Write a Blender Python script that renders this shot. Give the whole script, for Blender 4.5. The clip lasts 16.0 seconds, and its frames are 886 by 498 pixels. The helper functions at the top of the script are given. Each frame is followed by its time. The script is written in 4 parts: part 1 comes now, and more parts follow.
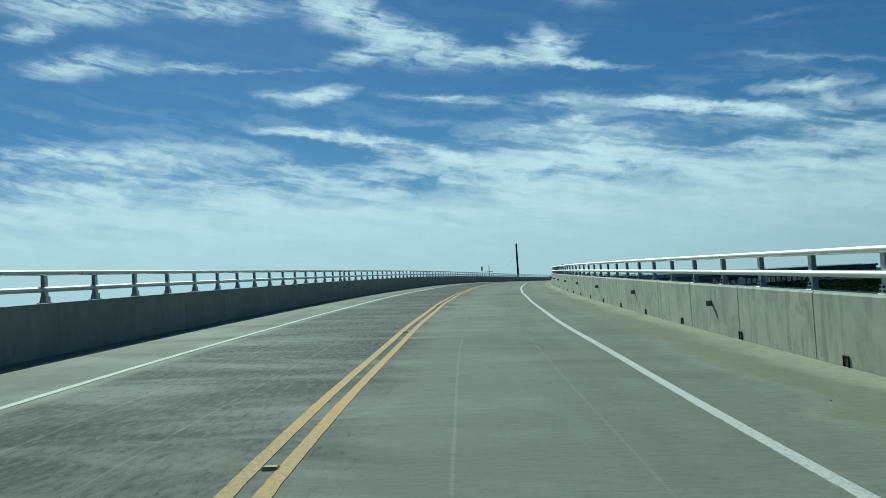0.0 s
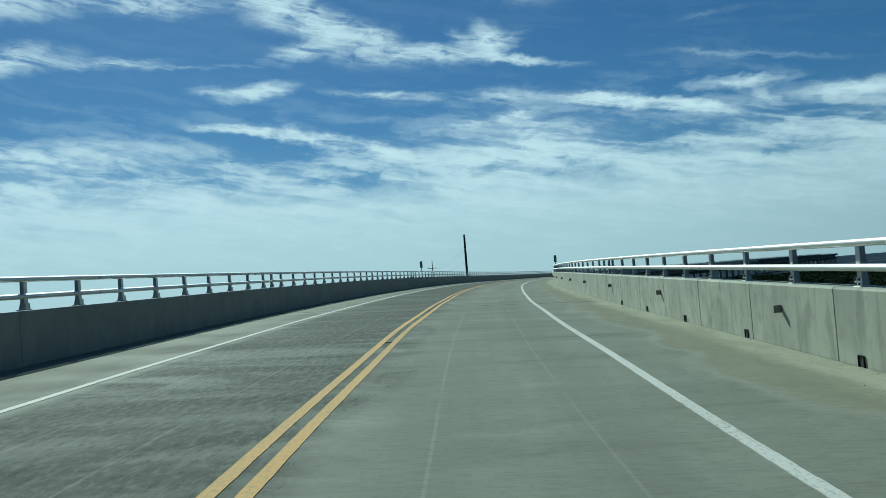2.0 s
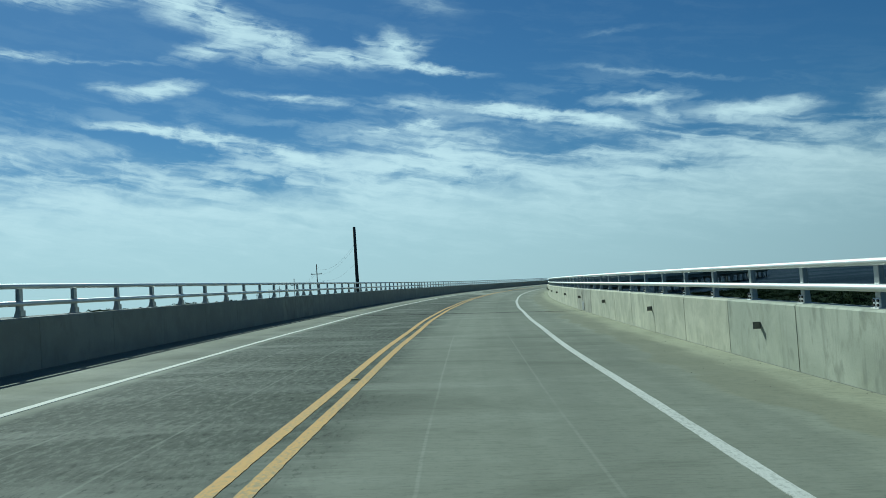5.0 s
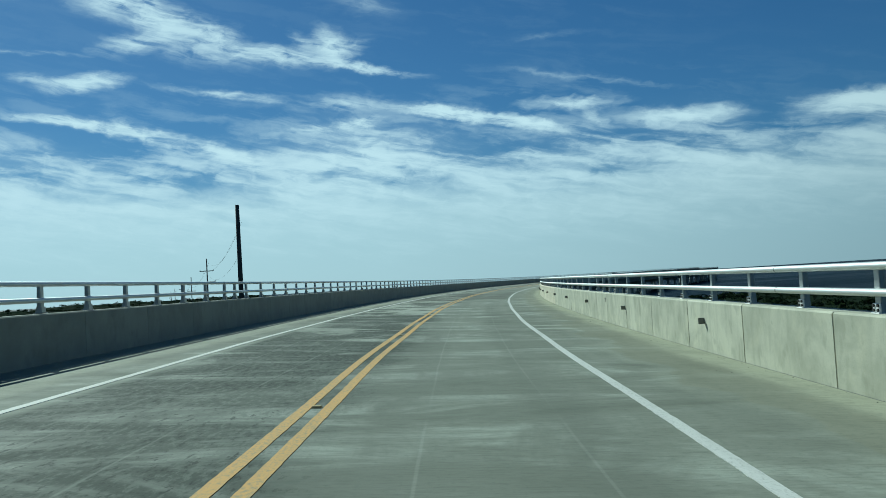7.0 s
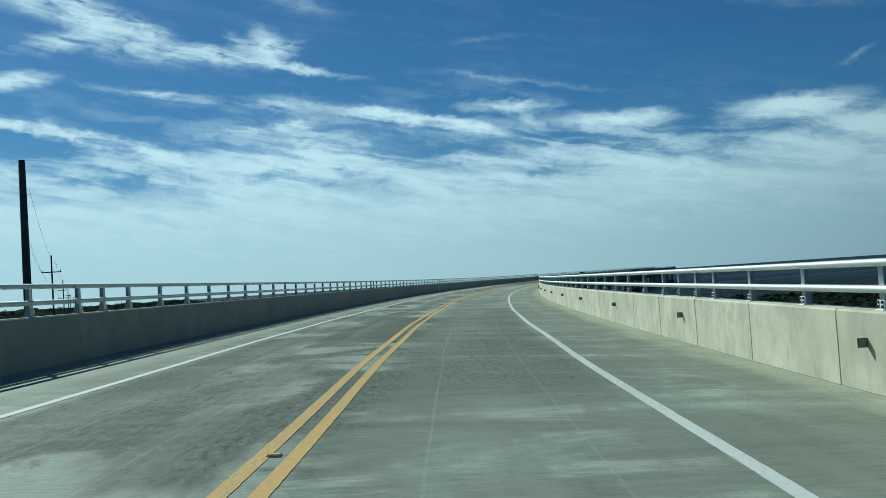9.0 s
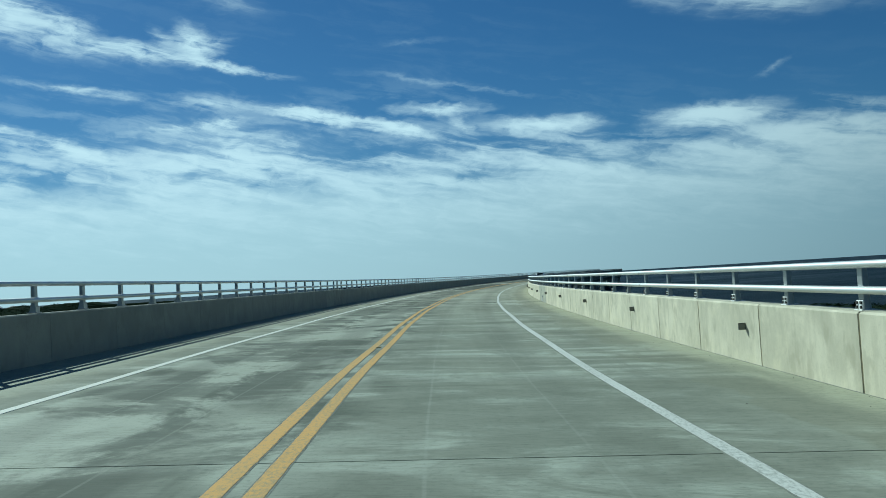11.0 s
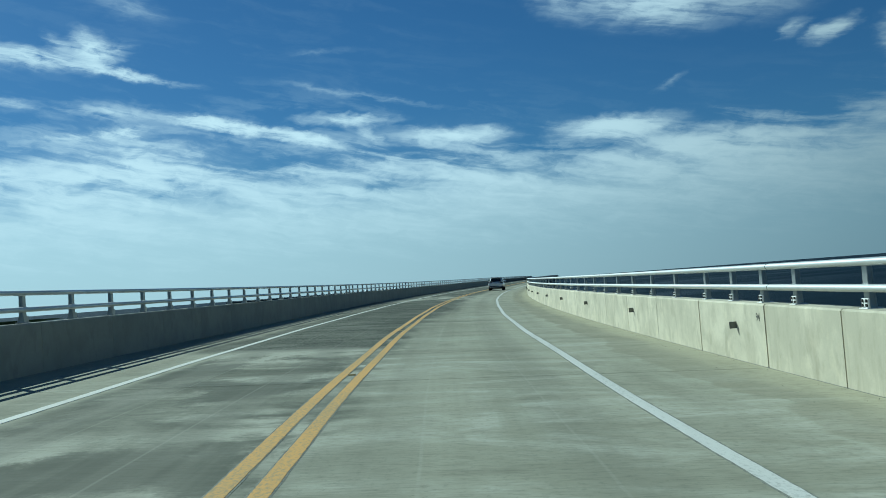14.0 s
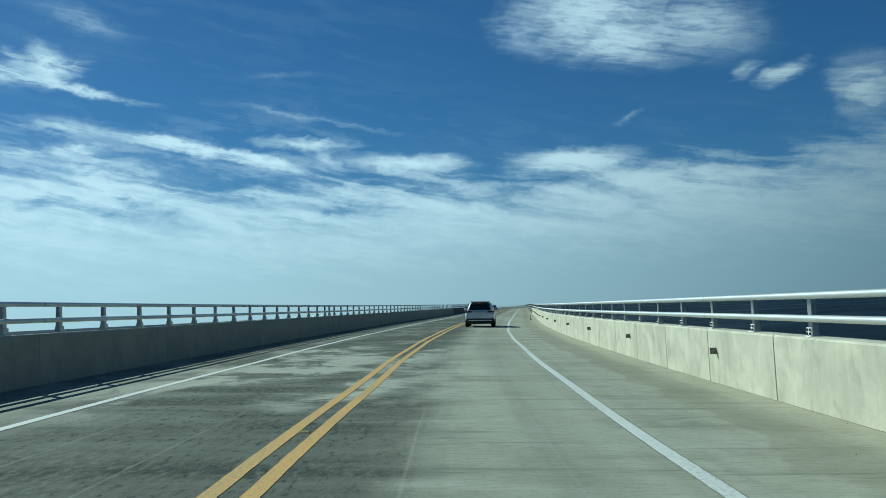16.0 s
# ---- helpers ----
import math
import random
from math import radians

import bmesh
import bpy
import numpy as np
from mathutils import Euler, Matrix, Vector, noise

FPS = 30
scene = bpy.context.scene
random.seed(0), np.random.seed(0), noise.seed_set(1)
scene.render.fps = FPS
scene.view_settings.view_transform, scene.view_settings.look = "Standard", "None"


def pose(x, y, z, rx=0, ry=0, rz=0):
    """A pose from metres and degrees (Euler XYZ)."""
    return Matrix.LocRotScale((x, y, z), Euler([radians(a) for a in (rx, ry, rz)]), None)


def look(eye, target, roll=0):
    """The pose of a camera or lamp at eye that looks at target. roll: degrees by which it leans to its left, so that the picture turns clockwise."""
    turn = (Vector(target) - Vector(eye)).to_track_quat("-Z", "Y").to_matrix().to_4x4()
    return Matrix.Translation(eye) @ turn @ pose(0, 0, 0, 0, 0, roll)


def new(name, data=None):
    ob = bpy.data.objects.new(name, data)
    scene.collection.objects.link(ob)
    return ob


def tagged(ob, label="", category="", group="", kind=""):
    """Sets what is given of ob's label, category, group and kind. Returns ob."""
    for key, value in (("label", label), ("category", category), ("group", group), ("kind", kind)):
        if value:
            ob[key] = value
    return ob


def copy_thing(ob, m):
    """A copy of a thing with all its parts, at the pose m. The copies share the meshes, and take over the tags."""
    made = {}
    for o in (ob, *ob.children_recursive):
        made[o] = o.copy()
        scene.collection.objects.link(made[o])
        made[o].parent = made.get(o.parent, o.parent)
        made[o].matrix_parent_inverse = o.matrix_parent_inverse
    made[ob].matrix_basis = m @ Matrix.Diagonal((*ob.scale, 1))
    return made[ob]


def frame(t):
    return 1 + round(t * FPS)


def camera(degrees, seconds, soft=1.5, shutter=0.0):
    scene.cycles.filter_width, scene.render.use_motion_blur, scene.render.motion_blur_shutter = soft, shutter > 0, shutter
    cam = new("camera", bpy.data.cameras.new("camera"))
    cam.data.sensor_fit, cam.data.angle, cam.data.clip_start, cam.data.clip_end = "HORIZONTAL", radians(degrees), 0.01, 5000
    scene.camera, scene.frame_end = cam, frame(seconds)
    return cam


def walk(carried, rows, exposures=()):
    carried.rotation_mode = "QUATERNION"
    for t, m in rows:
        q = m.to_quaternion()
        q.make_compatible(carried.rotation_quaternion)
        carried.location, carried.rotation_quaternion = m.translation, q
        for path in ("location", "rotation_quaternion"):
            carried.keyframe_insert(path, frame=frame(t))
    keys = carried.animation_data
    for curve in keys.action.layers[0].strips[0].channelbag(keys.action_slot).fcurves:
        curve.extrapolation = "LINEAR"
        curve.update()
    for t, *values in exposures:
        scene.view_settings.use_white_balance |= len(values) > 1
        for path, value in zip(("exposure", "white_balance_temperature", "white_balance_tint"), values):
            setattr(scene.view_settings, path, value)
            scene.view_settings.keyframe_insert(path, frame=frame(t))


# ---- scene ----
EXPO, KELVIN, TINT = -0.05, 5350, -15
SUN_POWER = 5.0
SKY_GAIN, CLOUD_LOW, CLOUD_HIGH, CLOUD_FAR = (0.245, 0.347, 0.468), (6.35, 7.3, 7.55), (7.8, 8.35, 8.5), 0.12
# ---- camera ----
cam = camera(54.3, 16.0, soft=0.6)
PATH = [
        (0.0, 1.407, -0.015, 1.315, 3.01, 3.67, 0.24),
        (0.5, 1.749, 13.705, 1.700, 2.67, 3.97, -0.42),
        (1.0, 2.327, 27.417, 2.065, 2.50, 4.17, -1.38),
        (1.5, 3.107, 41.118, 2.406, 2.46, 4.37, -2.56),
        (2.0, 4.114, 54.803, 2.723, 2.50, 4.60, -3.52),
        (2.5, 5.358, 68.468, 3.012, 2.59, 4.65, -4.58),
        (3.0, 6.819, 82.111, 3.268, 2.64, 4.52, -5.58),
        (3.5, 8.515, 95.727, 3.487, 2.74, 4.20, -6.48),
        (4.0, 10.426, 109.315, 3.667, 2.64, 4.05, -7.60),
        (4.5, 12.572, 122.868, 3.810, 2.58, 3.91, -8.73),
        (5.0, 14.952, 136.381, 3.922, 2.52, 3.77, -9.85),
        (5.5, 17.566, 149.852, 4.007, 2.48, 3.63, -10.97),
        (6.0, 20.411, 163.276, 4.065, 2.42, 3.48, -12.10),
        (6.5, 23.489, 176.649, 4.101, 2.34, 3.50, -13.20),
        (7.0, 26.835, 189.958, 4.120, 2.27, 3.35, -14.35),
        (7.5, 30.434, 203.199, 4.125, 2.20, 3.54, -15.47),
        (8.0, 34.261, 216.375, 4.125, 2.12, 3.73, -16.20),
        (8.5, 38.179, 229.526, 4.135, 2.10, 3.78, -17.12),
        (9.0, 42.325, 242.608, 4.140, 2.17, 3.72, -18.43),
        (9.5, 46.656, 255.632, 4.138, 2.24, 3.47, -20.01),
        (10.0, 51.356, 268.528, 4.129, 2.18, 3.47, -21.06),
        (10.5, 56.279, 281.340, 4.119, 2.11, 3.45, -22.12),
        (11.0, 61.423, 294.065, 4.108, 2.05, 3.45, -23.18),
        (11.5, 66.786, 306.699, 4.096, 1.98, 3.44, -24.24),
        (12.0, 72.366, 319.238, 4.084, 1.96, 3.43, -25.30),
        (12.5, 78.165, 331.678, 4.048, 1.81, 3.74, -26.41),
        (13.0, 84.128, 344.039, 4.051, 1.70, 4.13, -27.64),
        (13.5, 90.353, 356.271, 4.038, 1.86, 4.33, -28.63),
        (14.0, 96.788, 368.393, 4.029, 2.34, 4.23, -29.13),
        (14.5, 103.522, 380.350, 4.008, 3.11, 4.02, -29.66),
        (15.0, 110.461, 392.188, 3.990, 3.69, 3.50, -30.19),
        (15.5, 117.475, 403.980, 3.995, 4.02, 3.09, -31.22),
        (16.0, 124.691, 415.649, 4.004, 4.01, 2.75, -32.16)]
walk(cam, [(t, pose(x, y, z, 90 + tip, lean, turn)) for t, x, y, z, tip, lean, turn in PATH],
     exposures=[(0.0, EXPO - 0.08, KELVIN, TINT), (8.0, EXPO - 0.04, KELVIN - 110, TINT), (16.0, EXPO, KELVIN - 260, TINT)])

# ---- the line of the road: a long right-hand bend, a straight, then a left-hand bend ----
BEND, STRAIGHT_FROM, LEFT_FROM, LEFT_BEND = 795.0, 511.0, 800.0, 330.0
SLOPES = [(-150, 1.7), (0, 1.66), (68, 1.16), (120, 0.54), (178, 0.08), (260, -0.04), (357, -0.06), (440, 0.05),
          (560, 0.14), (700, 0.04), (880, -0.1), (960, -0.35), (1400, -0.35)]
CROSSFALL = math.tan(radians(2.3))
ST = np.arange(-160, 1301, 1.0)


def smooth41(a):
    return np.convolve(np.pad(a, 20, mode="edge"), np.ones(41) / 41, "valid")


_mid = ST + 0.5
_turn = smooth41(np.where(_mid < STRAIGHT_FROM, 1 / BEND, np.where(_mid < LEFT_FROM, 0.0, -1 / LEFT_BEND)))
_grade = np.tan(np.radians(smooth41(np.interp(ST, [a for a, b in SLOPES], [b for a, b in SLOPES]))))
HEAD = np.concatenate([[0], np.cumsum(_turn[:-1])])
HEAD += radians(0.63) - HEAD[160]
_m = (HEAD[:-1] + HEAD[1:]) / 2
CX, CY, CZ = (np.concatenate([[0], np.cumsum(a)]) for a in (np.sin(_m), np.cos(_m), _grade[:-1]))
CX, CY, CZ = CX - CX[160], CY - CY[160], CZ - CZ[160]


def heading(s):
    return float(np.interp(s, ST, HEAD))


def road(s, u, h=0.0):
    """The place s metres along the road, u metres right of its middle and h above its surface."""
    a = heading(s)
    return Vector((np.interp(s, ST, CX) + u * math.cos(a), np.interp(s, ST, CY) - u * math.sin(a), np.interp(s, ST, CZ) + h - CROSSFALL * u))


def stand(s, u, h=0.0, upright=True):
    """The pose of a thing on the road: its y axis runs along the road, its x axis to the right."""
    m = Matrix.Translation(road(s, u, h)) @ Matrix.Rotation(-heading(s), 4, "Z")
    slope = math.atan(float(np.interp(s, ST, _grade)))
    m = m @ Matrix.Rotation(slope, 4, "X")
    return m if upright else m @ Matrix.Rotation(math.atan(CROSSFALL), 4, "Y")


# bents of the bridge; the wide expansion joints stand at two of them
BENTS = [-43.0, 2.0, 46.2, 86.1, 130.7, 175.05, 220.4, 264.7, 309.3, 354.0, 397.8, 441.4, 486.0, 531.0]
WIDE = (175.05, 354.0)
BASE_R, BASE_L, WALL_H, WALL_T = 6.245, -6.0, 0.94, 0.38
WATER = -4.0

# ---- sun and sky ----
SUN_AZ, SUN_EL = radians(-16.0), radians(36.0)
sun = new("sun", bpy.data.lights.new("sun", "SUN"))
sun.data.energy, sun.data.angle, sun.data.color = SUN_POWER, radians(0.55), (1.0, 0.935, 0.81)
_d = Vector((math.sin(SUN_AZ) * math.cos(SUN_EL), math.cos(SUN_AZ) * math.cos(SUN_EL), math.sin(SUN_EL)))
sun.matrix_world = look(_d * 80, (0, 0, 0))


def put(tree, kind, **ins):
    """A node; ins: the input's name or _number, and a value or a socket."""
    n = tree.nodes.new(kind)
    for key, v in ins.items():
        socket = n.inputs[int(key[1:])] if key[0] == "_" else n.inputs[key.replace("_", " ")]
        if isinstance(v, bpy.types.NodeSocket):
            tree.links.new(v, socket)
        else:
            socket.default_value = v
    return n


def calc(tree, op, a, b=0.0, clamp=False):
    n = put(tree, "ShaderNodeMath", _0=a, _1=b)
    n.operation, n.use_clamp = op, clamp
    return n.outputs[0]


def ramp(tree, value, lo, hi, to_lo=0.0, to_hi=1.0):
    n = put(tree, "ShaderNodeMapRange", _0=value, _1=lo, _2=hi, _3=to_lo, _4=to_hi)
    n.interpolation_type = "SMOOTHSTEP"
    return n.outputs[0]


def blend(tree, factor, a, b, kind="MIX"):
    n = tree.nodes.new("ShaderNodeMix")
    n.data_type, n.blend_type = "RGBA", kind
    for socket, v in ((n.inputs[0], factor), (n.inputs[6], a), (n.inputs[7], b)):
        if isinstance(v, bpy.types.NodeSocket):
            tree.links.new(v, socket)
        elif isinstance(v, tuple):
            socket.default_value = (*v[:3], 1)
        else:
            socket.default_value = v
    return n.outputs[2]


def grain(tree, vector, scale, detail=4.0, rough=0.55, distort=0.0):
    return put(tree, "ShaderNodeTexNoise", Vector=vector, Scale=scale, Detail=detail, Roughness=rough, Distortion=distort).outputs["Fac"]


def stretch(tree, vector, sx, sy, sz=1.0):
    n = put(tree, "ShaderNodeVectorMath", _0=vector, _1=(sx, sy, sz))
    n.operation = "MULTIPLY"
    return n.outputs[0]


# clouds, each: azimuth right of +y and elevation of its middle, half length, half height, tilt (degrees), density
SWOOSH = [
    (-22.8, 18.6, 5.21, 1.32, 2, 0.8), (-14.3, 18.9, 5.72, 1.08, 0, 0.8), (-25.3, 17.0, 2.14, 0.84, 11, 0.7), (-22.5, 15.3, 4.27, 1.08, 9, 0.85),
    (-16.7, 15.3, 4.93, 0.54, 0, 0.6), (-11.7, 15.1, 6.94, 0.24, -1, 0.35), (-6.1, 18.7, 3.0, 1.8, -12, 1.0), (-3.3, 17.4, 3.09, 1.8, -31, 0.85),
    (0.0, 16.4, 3.33, 1.32, -17, 0.85), (4.1, 15.3, 3.7, 0.84, -8, 0.95), (9.5, 14.4, 4.78, 0.36, -9, 0.9), (-4.5, 15.9, 2.71, 0.72, 12, 0.7),
    (0.2, 15.3, 6.31, 0.96, -6, 0.4), (7.5, 15.8, 1.51, 1.56, 35, 0.95), (8.7, 15.6, 1.85, 0.84, 13, 0.6), (5.8, 16.1, 1.04, 0.6, -53, 0.5)]
STREAKS = [
    (-7.7, 13.4, 2.76, 0.66, 8, 0.8), (-10.2, 13.5, 2.1, 0.36, -6, 0.4), (0.9, 12.8, 5.12, 0.36, -7, 0.5), (8.6, 12.1, 4.78, 0.84, -2, 0.45),
    (15.6, 11.2, 4.78, 0.6, -10, 0.85), (20.7, 10.1, 2.9, 0.6, -15, 0.7), (-8.3, 11.0, 4.19, 0.42, -5, 1.0), (-3.6, 10.2, 3.97, 0.66, -13, 0.95),
    (0.9, 9.0, 3.08, 0.96, -19, 0.85), (-24.2, 9.9, 3.68, 0.54, -2, 0.9), (-20.6, 9.5, 2.45, 0.36, -11, 0.7), (9.4, 10.8, 1.79, 0.54, 7, 0.9),
    (6.6, 10.5, 2.5, 0.36, 4, 0.5), (15.8, 11.1, 4.17, 0.54, -8, 0.9), (20.8, 10.1, 3.01, 0.6, -15, 0.7)]
PUFFS = [
    (23.6, 11.2, 3.46, 0.48, -3, 0.95), (25.3, 10.2, 1.37, 0.6, -45, 0.5), (30.7, 9.8, 4.0, 0.72, -3, 1.0), (41.3, 9.3, 4.49, 1.02, 0, 1.0),
    (41.2, 9.4, 3.17, 0.84, -4, 1.0), (22.5, 13.1, 4.82, 0.3, -8, 0.24), (27.2, 12.2, 3.82, 0.24, -13, 0.24), (22.5, 15.6, 2.73, 0.24, 1, 0.18),
    (30.0, 6.8, 1.6, 0.36, -12, 0.6), (45.0, 11.8, 1.19, 0.36, 21, 0.33), (54.7, 13.5, 1.68, 0.72, 16, 0.8), (52.6, 13.9, 0.98, 0.72, 23, 0.5),
    (9.9, 18.5, 3.35, 1.08, -18, 0.3)]
BANK = [
    (43.2, 18.6, 5.92, 3.3, -6, 0.95), (45.1, 16.5, 4.3, 1.8, -13, 0.8), (50.0, 17.0, 4.34, 2.4, -13, 0.7), (38.0, 17.6, 2.42, 1.32, -24, 0.45),
    (59.0, 11.9, 2.07, 2.4, 35, 0.95)]
# wide, softer fields of cloud above the horizon, and clear gaps in them
FIELDS = [
    (-22.3, 8.6, 6.28, 2.1, 8, 0.9), (-16.7, 9.6, 7.27, 1.32, -1, 0.9), (-11.7, 8.4, 7.36, 1.8, -5, 0.6), (8.7, 8.3, 10.9, 2.7, -2, 0.8),
    (9.9, 9.7, 6.56, 1.8, -2, 0.6), (10.6, 8.9, 7.6, 2.4, -2, 0.7), (23.6, 8.2, 5.37, 2.4, -17, 0.45), (31.2, 8.1, 4.56, 2.7, -11, 0.5),
    (36.8, 5.9, 8.05, 1.8, -4, 0.7), (44.7, 7.5, 5.64, 1.2, 3, 0.9), (48.7, 7.2, 5.47, 1.68, -2, 0.95), (50.6, 6.5, 3.02, 1.8, 2, 0.9),
    (46.0, 5.6, 8.71, 2.4, -3, 0.7)]
GAPS = [
    (-0.3, 7.5, 5.33, 0.96, -2, 0.8), (-4.4, 7.5, 4.84, 1.2, -7, 0.6), (-11.5, 6.3, 4.22, 0.84, -7, 0.4), (-25.4, 9.1, 2.27, 0.54, -3, 0.5),
    (-11.8, 7.4, 2.87, 0.6, -9, 0.4), (11.0, 6.9, 1.79, 0.54, -5, 0.6), (15.3, 5.0, 1.91, 0.72, -3, 0.4), (24.3, 6.5, 3.85, 1.2, 3, 0.5),
    (25.5, 7.0, 2.98, 1.5, -8, 0.5), (37.7, 6.5, 2.41, 1.5, -10, 0.5)]

world = bpy.data.worlds.new("world")
scene.world = world
world.use_nodes = True
W = world.node_tree
sky = W.nodes.new("ShaderNodeTexSky")
sky.sky_type, sky.sun_disc = "NISHITA", False
sky.sun_elevation, sky.sun_rotation = SUN_EL, SUN_AZ
sky.air_density, sky.dust_density, sky.ozone_density, sky.altitude = 1.0, 0.25, 2.2, 0
way = W.nodes.new("ShaderNodeTexCoord").outputs["Generated"]
axes = put(W, "ShaderNodeSeparateXYZ", Vector=way)
DEG = 180 / math.pi
az = calc(W, "MULTIPLY", calc(W, "ARCTAN2", axes.outputs[0], axes.outputs[1]), DEG)
el = calc(W, "MULTIPLY", calc(W, "ARCSINE", axes.outputs[2]), DEG)
flat = put(W, "ShaderNodeCombineXYZ", X=az, Y=el, Z=0.0).outputs[0]
def warp(vector, sx, sy, detail, ax, ay):
    """Shifts the vector by a noise of that fineness, ax and ay degrees at most."""
    n = put(W, "ShaderNodeTexNoise", Vector=stretch(W, vector, sx, sy), Scale=1.0, Detail=detail, Roughness=0.55)
    mid = put(W, "ShaderNodeVectorMath", _0=n.outputs["Color"], _1=(0.5, 0.5, 0.5))
    mid.operation = "SUBTRACT"
    out = put(W, "ShaderNodeVectorMath", _0=stretch(W, mid.outputs[0], 2 * ax, 2 * ay, 0.0), _1=vector)
    out.operation = "ADD"
    return out.outputs[0]


def gather(vector, shapes, wide=1.15):
    """The summed depth of many soft oval clouds at each place of the sky."""
    heap = None
    for c_az, c_el, half_l, half_h, tilt, dense in shapes:
        local = W.nodes.new("ShaderNodeMapping")
        local.vector_type = "TEXTURE"
        local.inputs["Location"].default_value = (c_az, c_el, 0)
        local.inputs["Rotation"].default_value = (0, 0, radians(tilt))
        local.inputs["Scale"].default_value = (half_l * 1.25, half_h * wide, 1)
        W.links.new(vector, local.inputs["Vector"])
        ball = put(W, "ShaderNodeTexGradient", Vector=local.outputs[0])
        ball.gradient_type = "QUADRATIC_SPHERE"
        puff = calc(W, "MULTIPLY", ball.outputs["Fac"], dense ** 1.7)
        heap = puff if heap is None else calc(W, "ADD", heap, puff)
    return heap


wavy = warp(flat, 0.22, 0.5, 3.0, 1.2, 0.4)
torn = warp(wavy, 0.9, 1.9, 6.0, 0.9, 0.34)
slant = put(W, "ShaderNodeVectorRotate", Vector=wavy, Angle=radians(11)).outputs[0]
streak = grain(W, stretch(W, slant, 0.13, 0.85), 1.0, 9.0, 0.58, 0.3)
fibre = grain(W, stretch(W, slant, 0.42, 3.4), 1.0, 7.0, 0.62, 0.4)
curl = grain(W, stretch(W, torn, 0.55, 1.1), 1.0, 8.0, 0.6, 0.5)
broad = grain(W, stretch(W, flat, 0.09, 0.3), 1.0, 3.0, 0.45, 0.3)
texture = calc(W, "ADD", calc(W, "MULTIPLY", ramp(W, streak, 0.3, 0.7), 0.36), calc(W, "ADD", calc(W, "MULTIPLY", ramp(W, fibre, 0.28, 0.72), 0.34), calc(W, "MULTIPLY", ramp(W, curl, 0.3, 0.7), 0.30)))
sheet = calc(W, "ADD", calc(W, "MULTIPLY", ramp(W, streak, 0.3, 0.7), 0.75), calc(W, "MULTIPLY", ramp(W, curl, 0.3, 0.7), 0.25))


def depth(shapes, weave, lo, hi, gain, wide=1.15):
    """The optical depth of those clouds, combed by the weave."""
    return calc(W, "MULTIPLY", calc(W, "MULTIPLY", gather(torn, shapes, wide), gain), ramp(W, weave, 0.12, 0.9, lo, hi))


wisp = calc(W, "ADD", depth(SWOOSH, texture, 0.08, 2.0, 2.1), depth(STREAKS, texture, 0.12, 2.0, 2.8))
wisp = calc(W, "ADD", wisp, depth(PUFFS, texture, 0.42, 1.5, 3.1))
bank = depth(BANK, texture, 0.3, 1.6, 2.1, 1.25)
field = depth(FIELDS, sheet, 0.25, 1.6, 1.25, 1.3)
gap = ramp(W, calc(W, "MULTIPLY", gather(torn, GAPS), ramp(W, sheet, 0.1, 0.9, 1.5, 0.5)), 0.0, 0.7)
height = calc(W, "ADD", el, calc(W, "ADD", calc(W, "MULTIPLY", calc(W, "SUBTRACT", broad, 0.5), 2.5), calc(W, "MULTIPLY", calc(W, "SUBTRACT", sheet, 0.5), -3.0)))
veil = ramp(W, height, 9.5, 3.8, 0.0, 2.6)
thin = calc(W, "MULTIPLY", ramp(W, sheet, 0.35, 0.95), calc(W, "MULTIPLY", ramp(W, el, 14.5, 9.0, 0.03, 0.3), ramp(W, az, 22.0, 38.0, 1.0, 0.15)))
low = calc(W, "MULTIPLY", calc(W, "ADD", calc(W, "ADD", veil, thin), field), calc(W, "SUBTRACT", 1.0, calc(W, "MULTIPLY", gap, 0.85)))
tau = calc(W, "ADD", calc(W, "ADD", wisp, bank), low)
cover = calc(W, "MULTIPLY", calc(W, "SUBTRACT", 1.0, calc(W, "POWER", math.exp(-1.0), tau)), 0.97)
# clouds are brightest towards the sun
turned = put(W, "ShaderNodeVectorMath", _0=way, _1=tuple(_d))
turned.operation = "DOT_PRODUCT"


def lit(colour, lo, hi, dull):
    return blend(W, ramp(W, turned.outputs["Value"], lo, hi), tuple(a * b for a, b in zip(colour, dull)), colour)


haze = blend(W, ramp(W, calc(W, "ADD", el, calc(W, "MULTIPLY", calc(W, "SUBTRACT", texture, 0.5), 3.0)), 1.5, 9.5),
             lit(CLOUD_LOW, -0.15, 1.03, (0.13, 0.18, 0.225)), lit(CLOUD_HIGH, -0.15, 0.78, (CLOUD_FAR,) * 3))
blue = blend(W, 1.0, sky.outputs[0], SKY_GAIN, "MULTIPLY")
W.links.new(blend(W, cover, blue, haze), W.nodes["Background"].inputs[0])
W.nodes["Background"].inputs[1].default_value = 0.1


# ---- materials ----
def material(name, rough=0.8, metal=0.0):
    m = bpy.data.materials.new(name)
    m.use_nodes = True
    b = m.node_tree.nodes["Principled BSDF"]
    b.inputs["Roughness"].default_value, b.inputs["Metallic"].default_value = rough, metal
    return m, m.node_tree, b


def finish(m, tree, bsdf, colour, height=None, strength=0.2, distance=0.01, rough=None):
    if isinstance(colour, tuple):
        bsdf.inputs["Base Color"].default_value = (*colour, 1)
    else:
        tree.links.new(colour, bsdf.inputs["Base Color"])
    if rough is not None:
        tree.links.new(rough, bsdf.inputs["Roughness"])
    if height is not None:
        bump = put(tree, "ShaderNodeBump", Strength=strength, Distance=distance, Height=height)
        tree.links.new(bump.outputs[0], bsdf.inputs["Normal"])
    return m


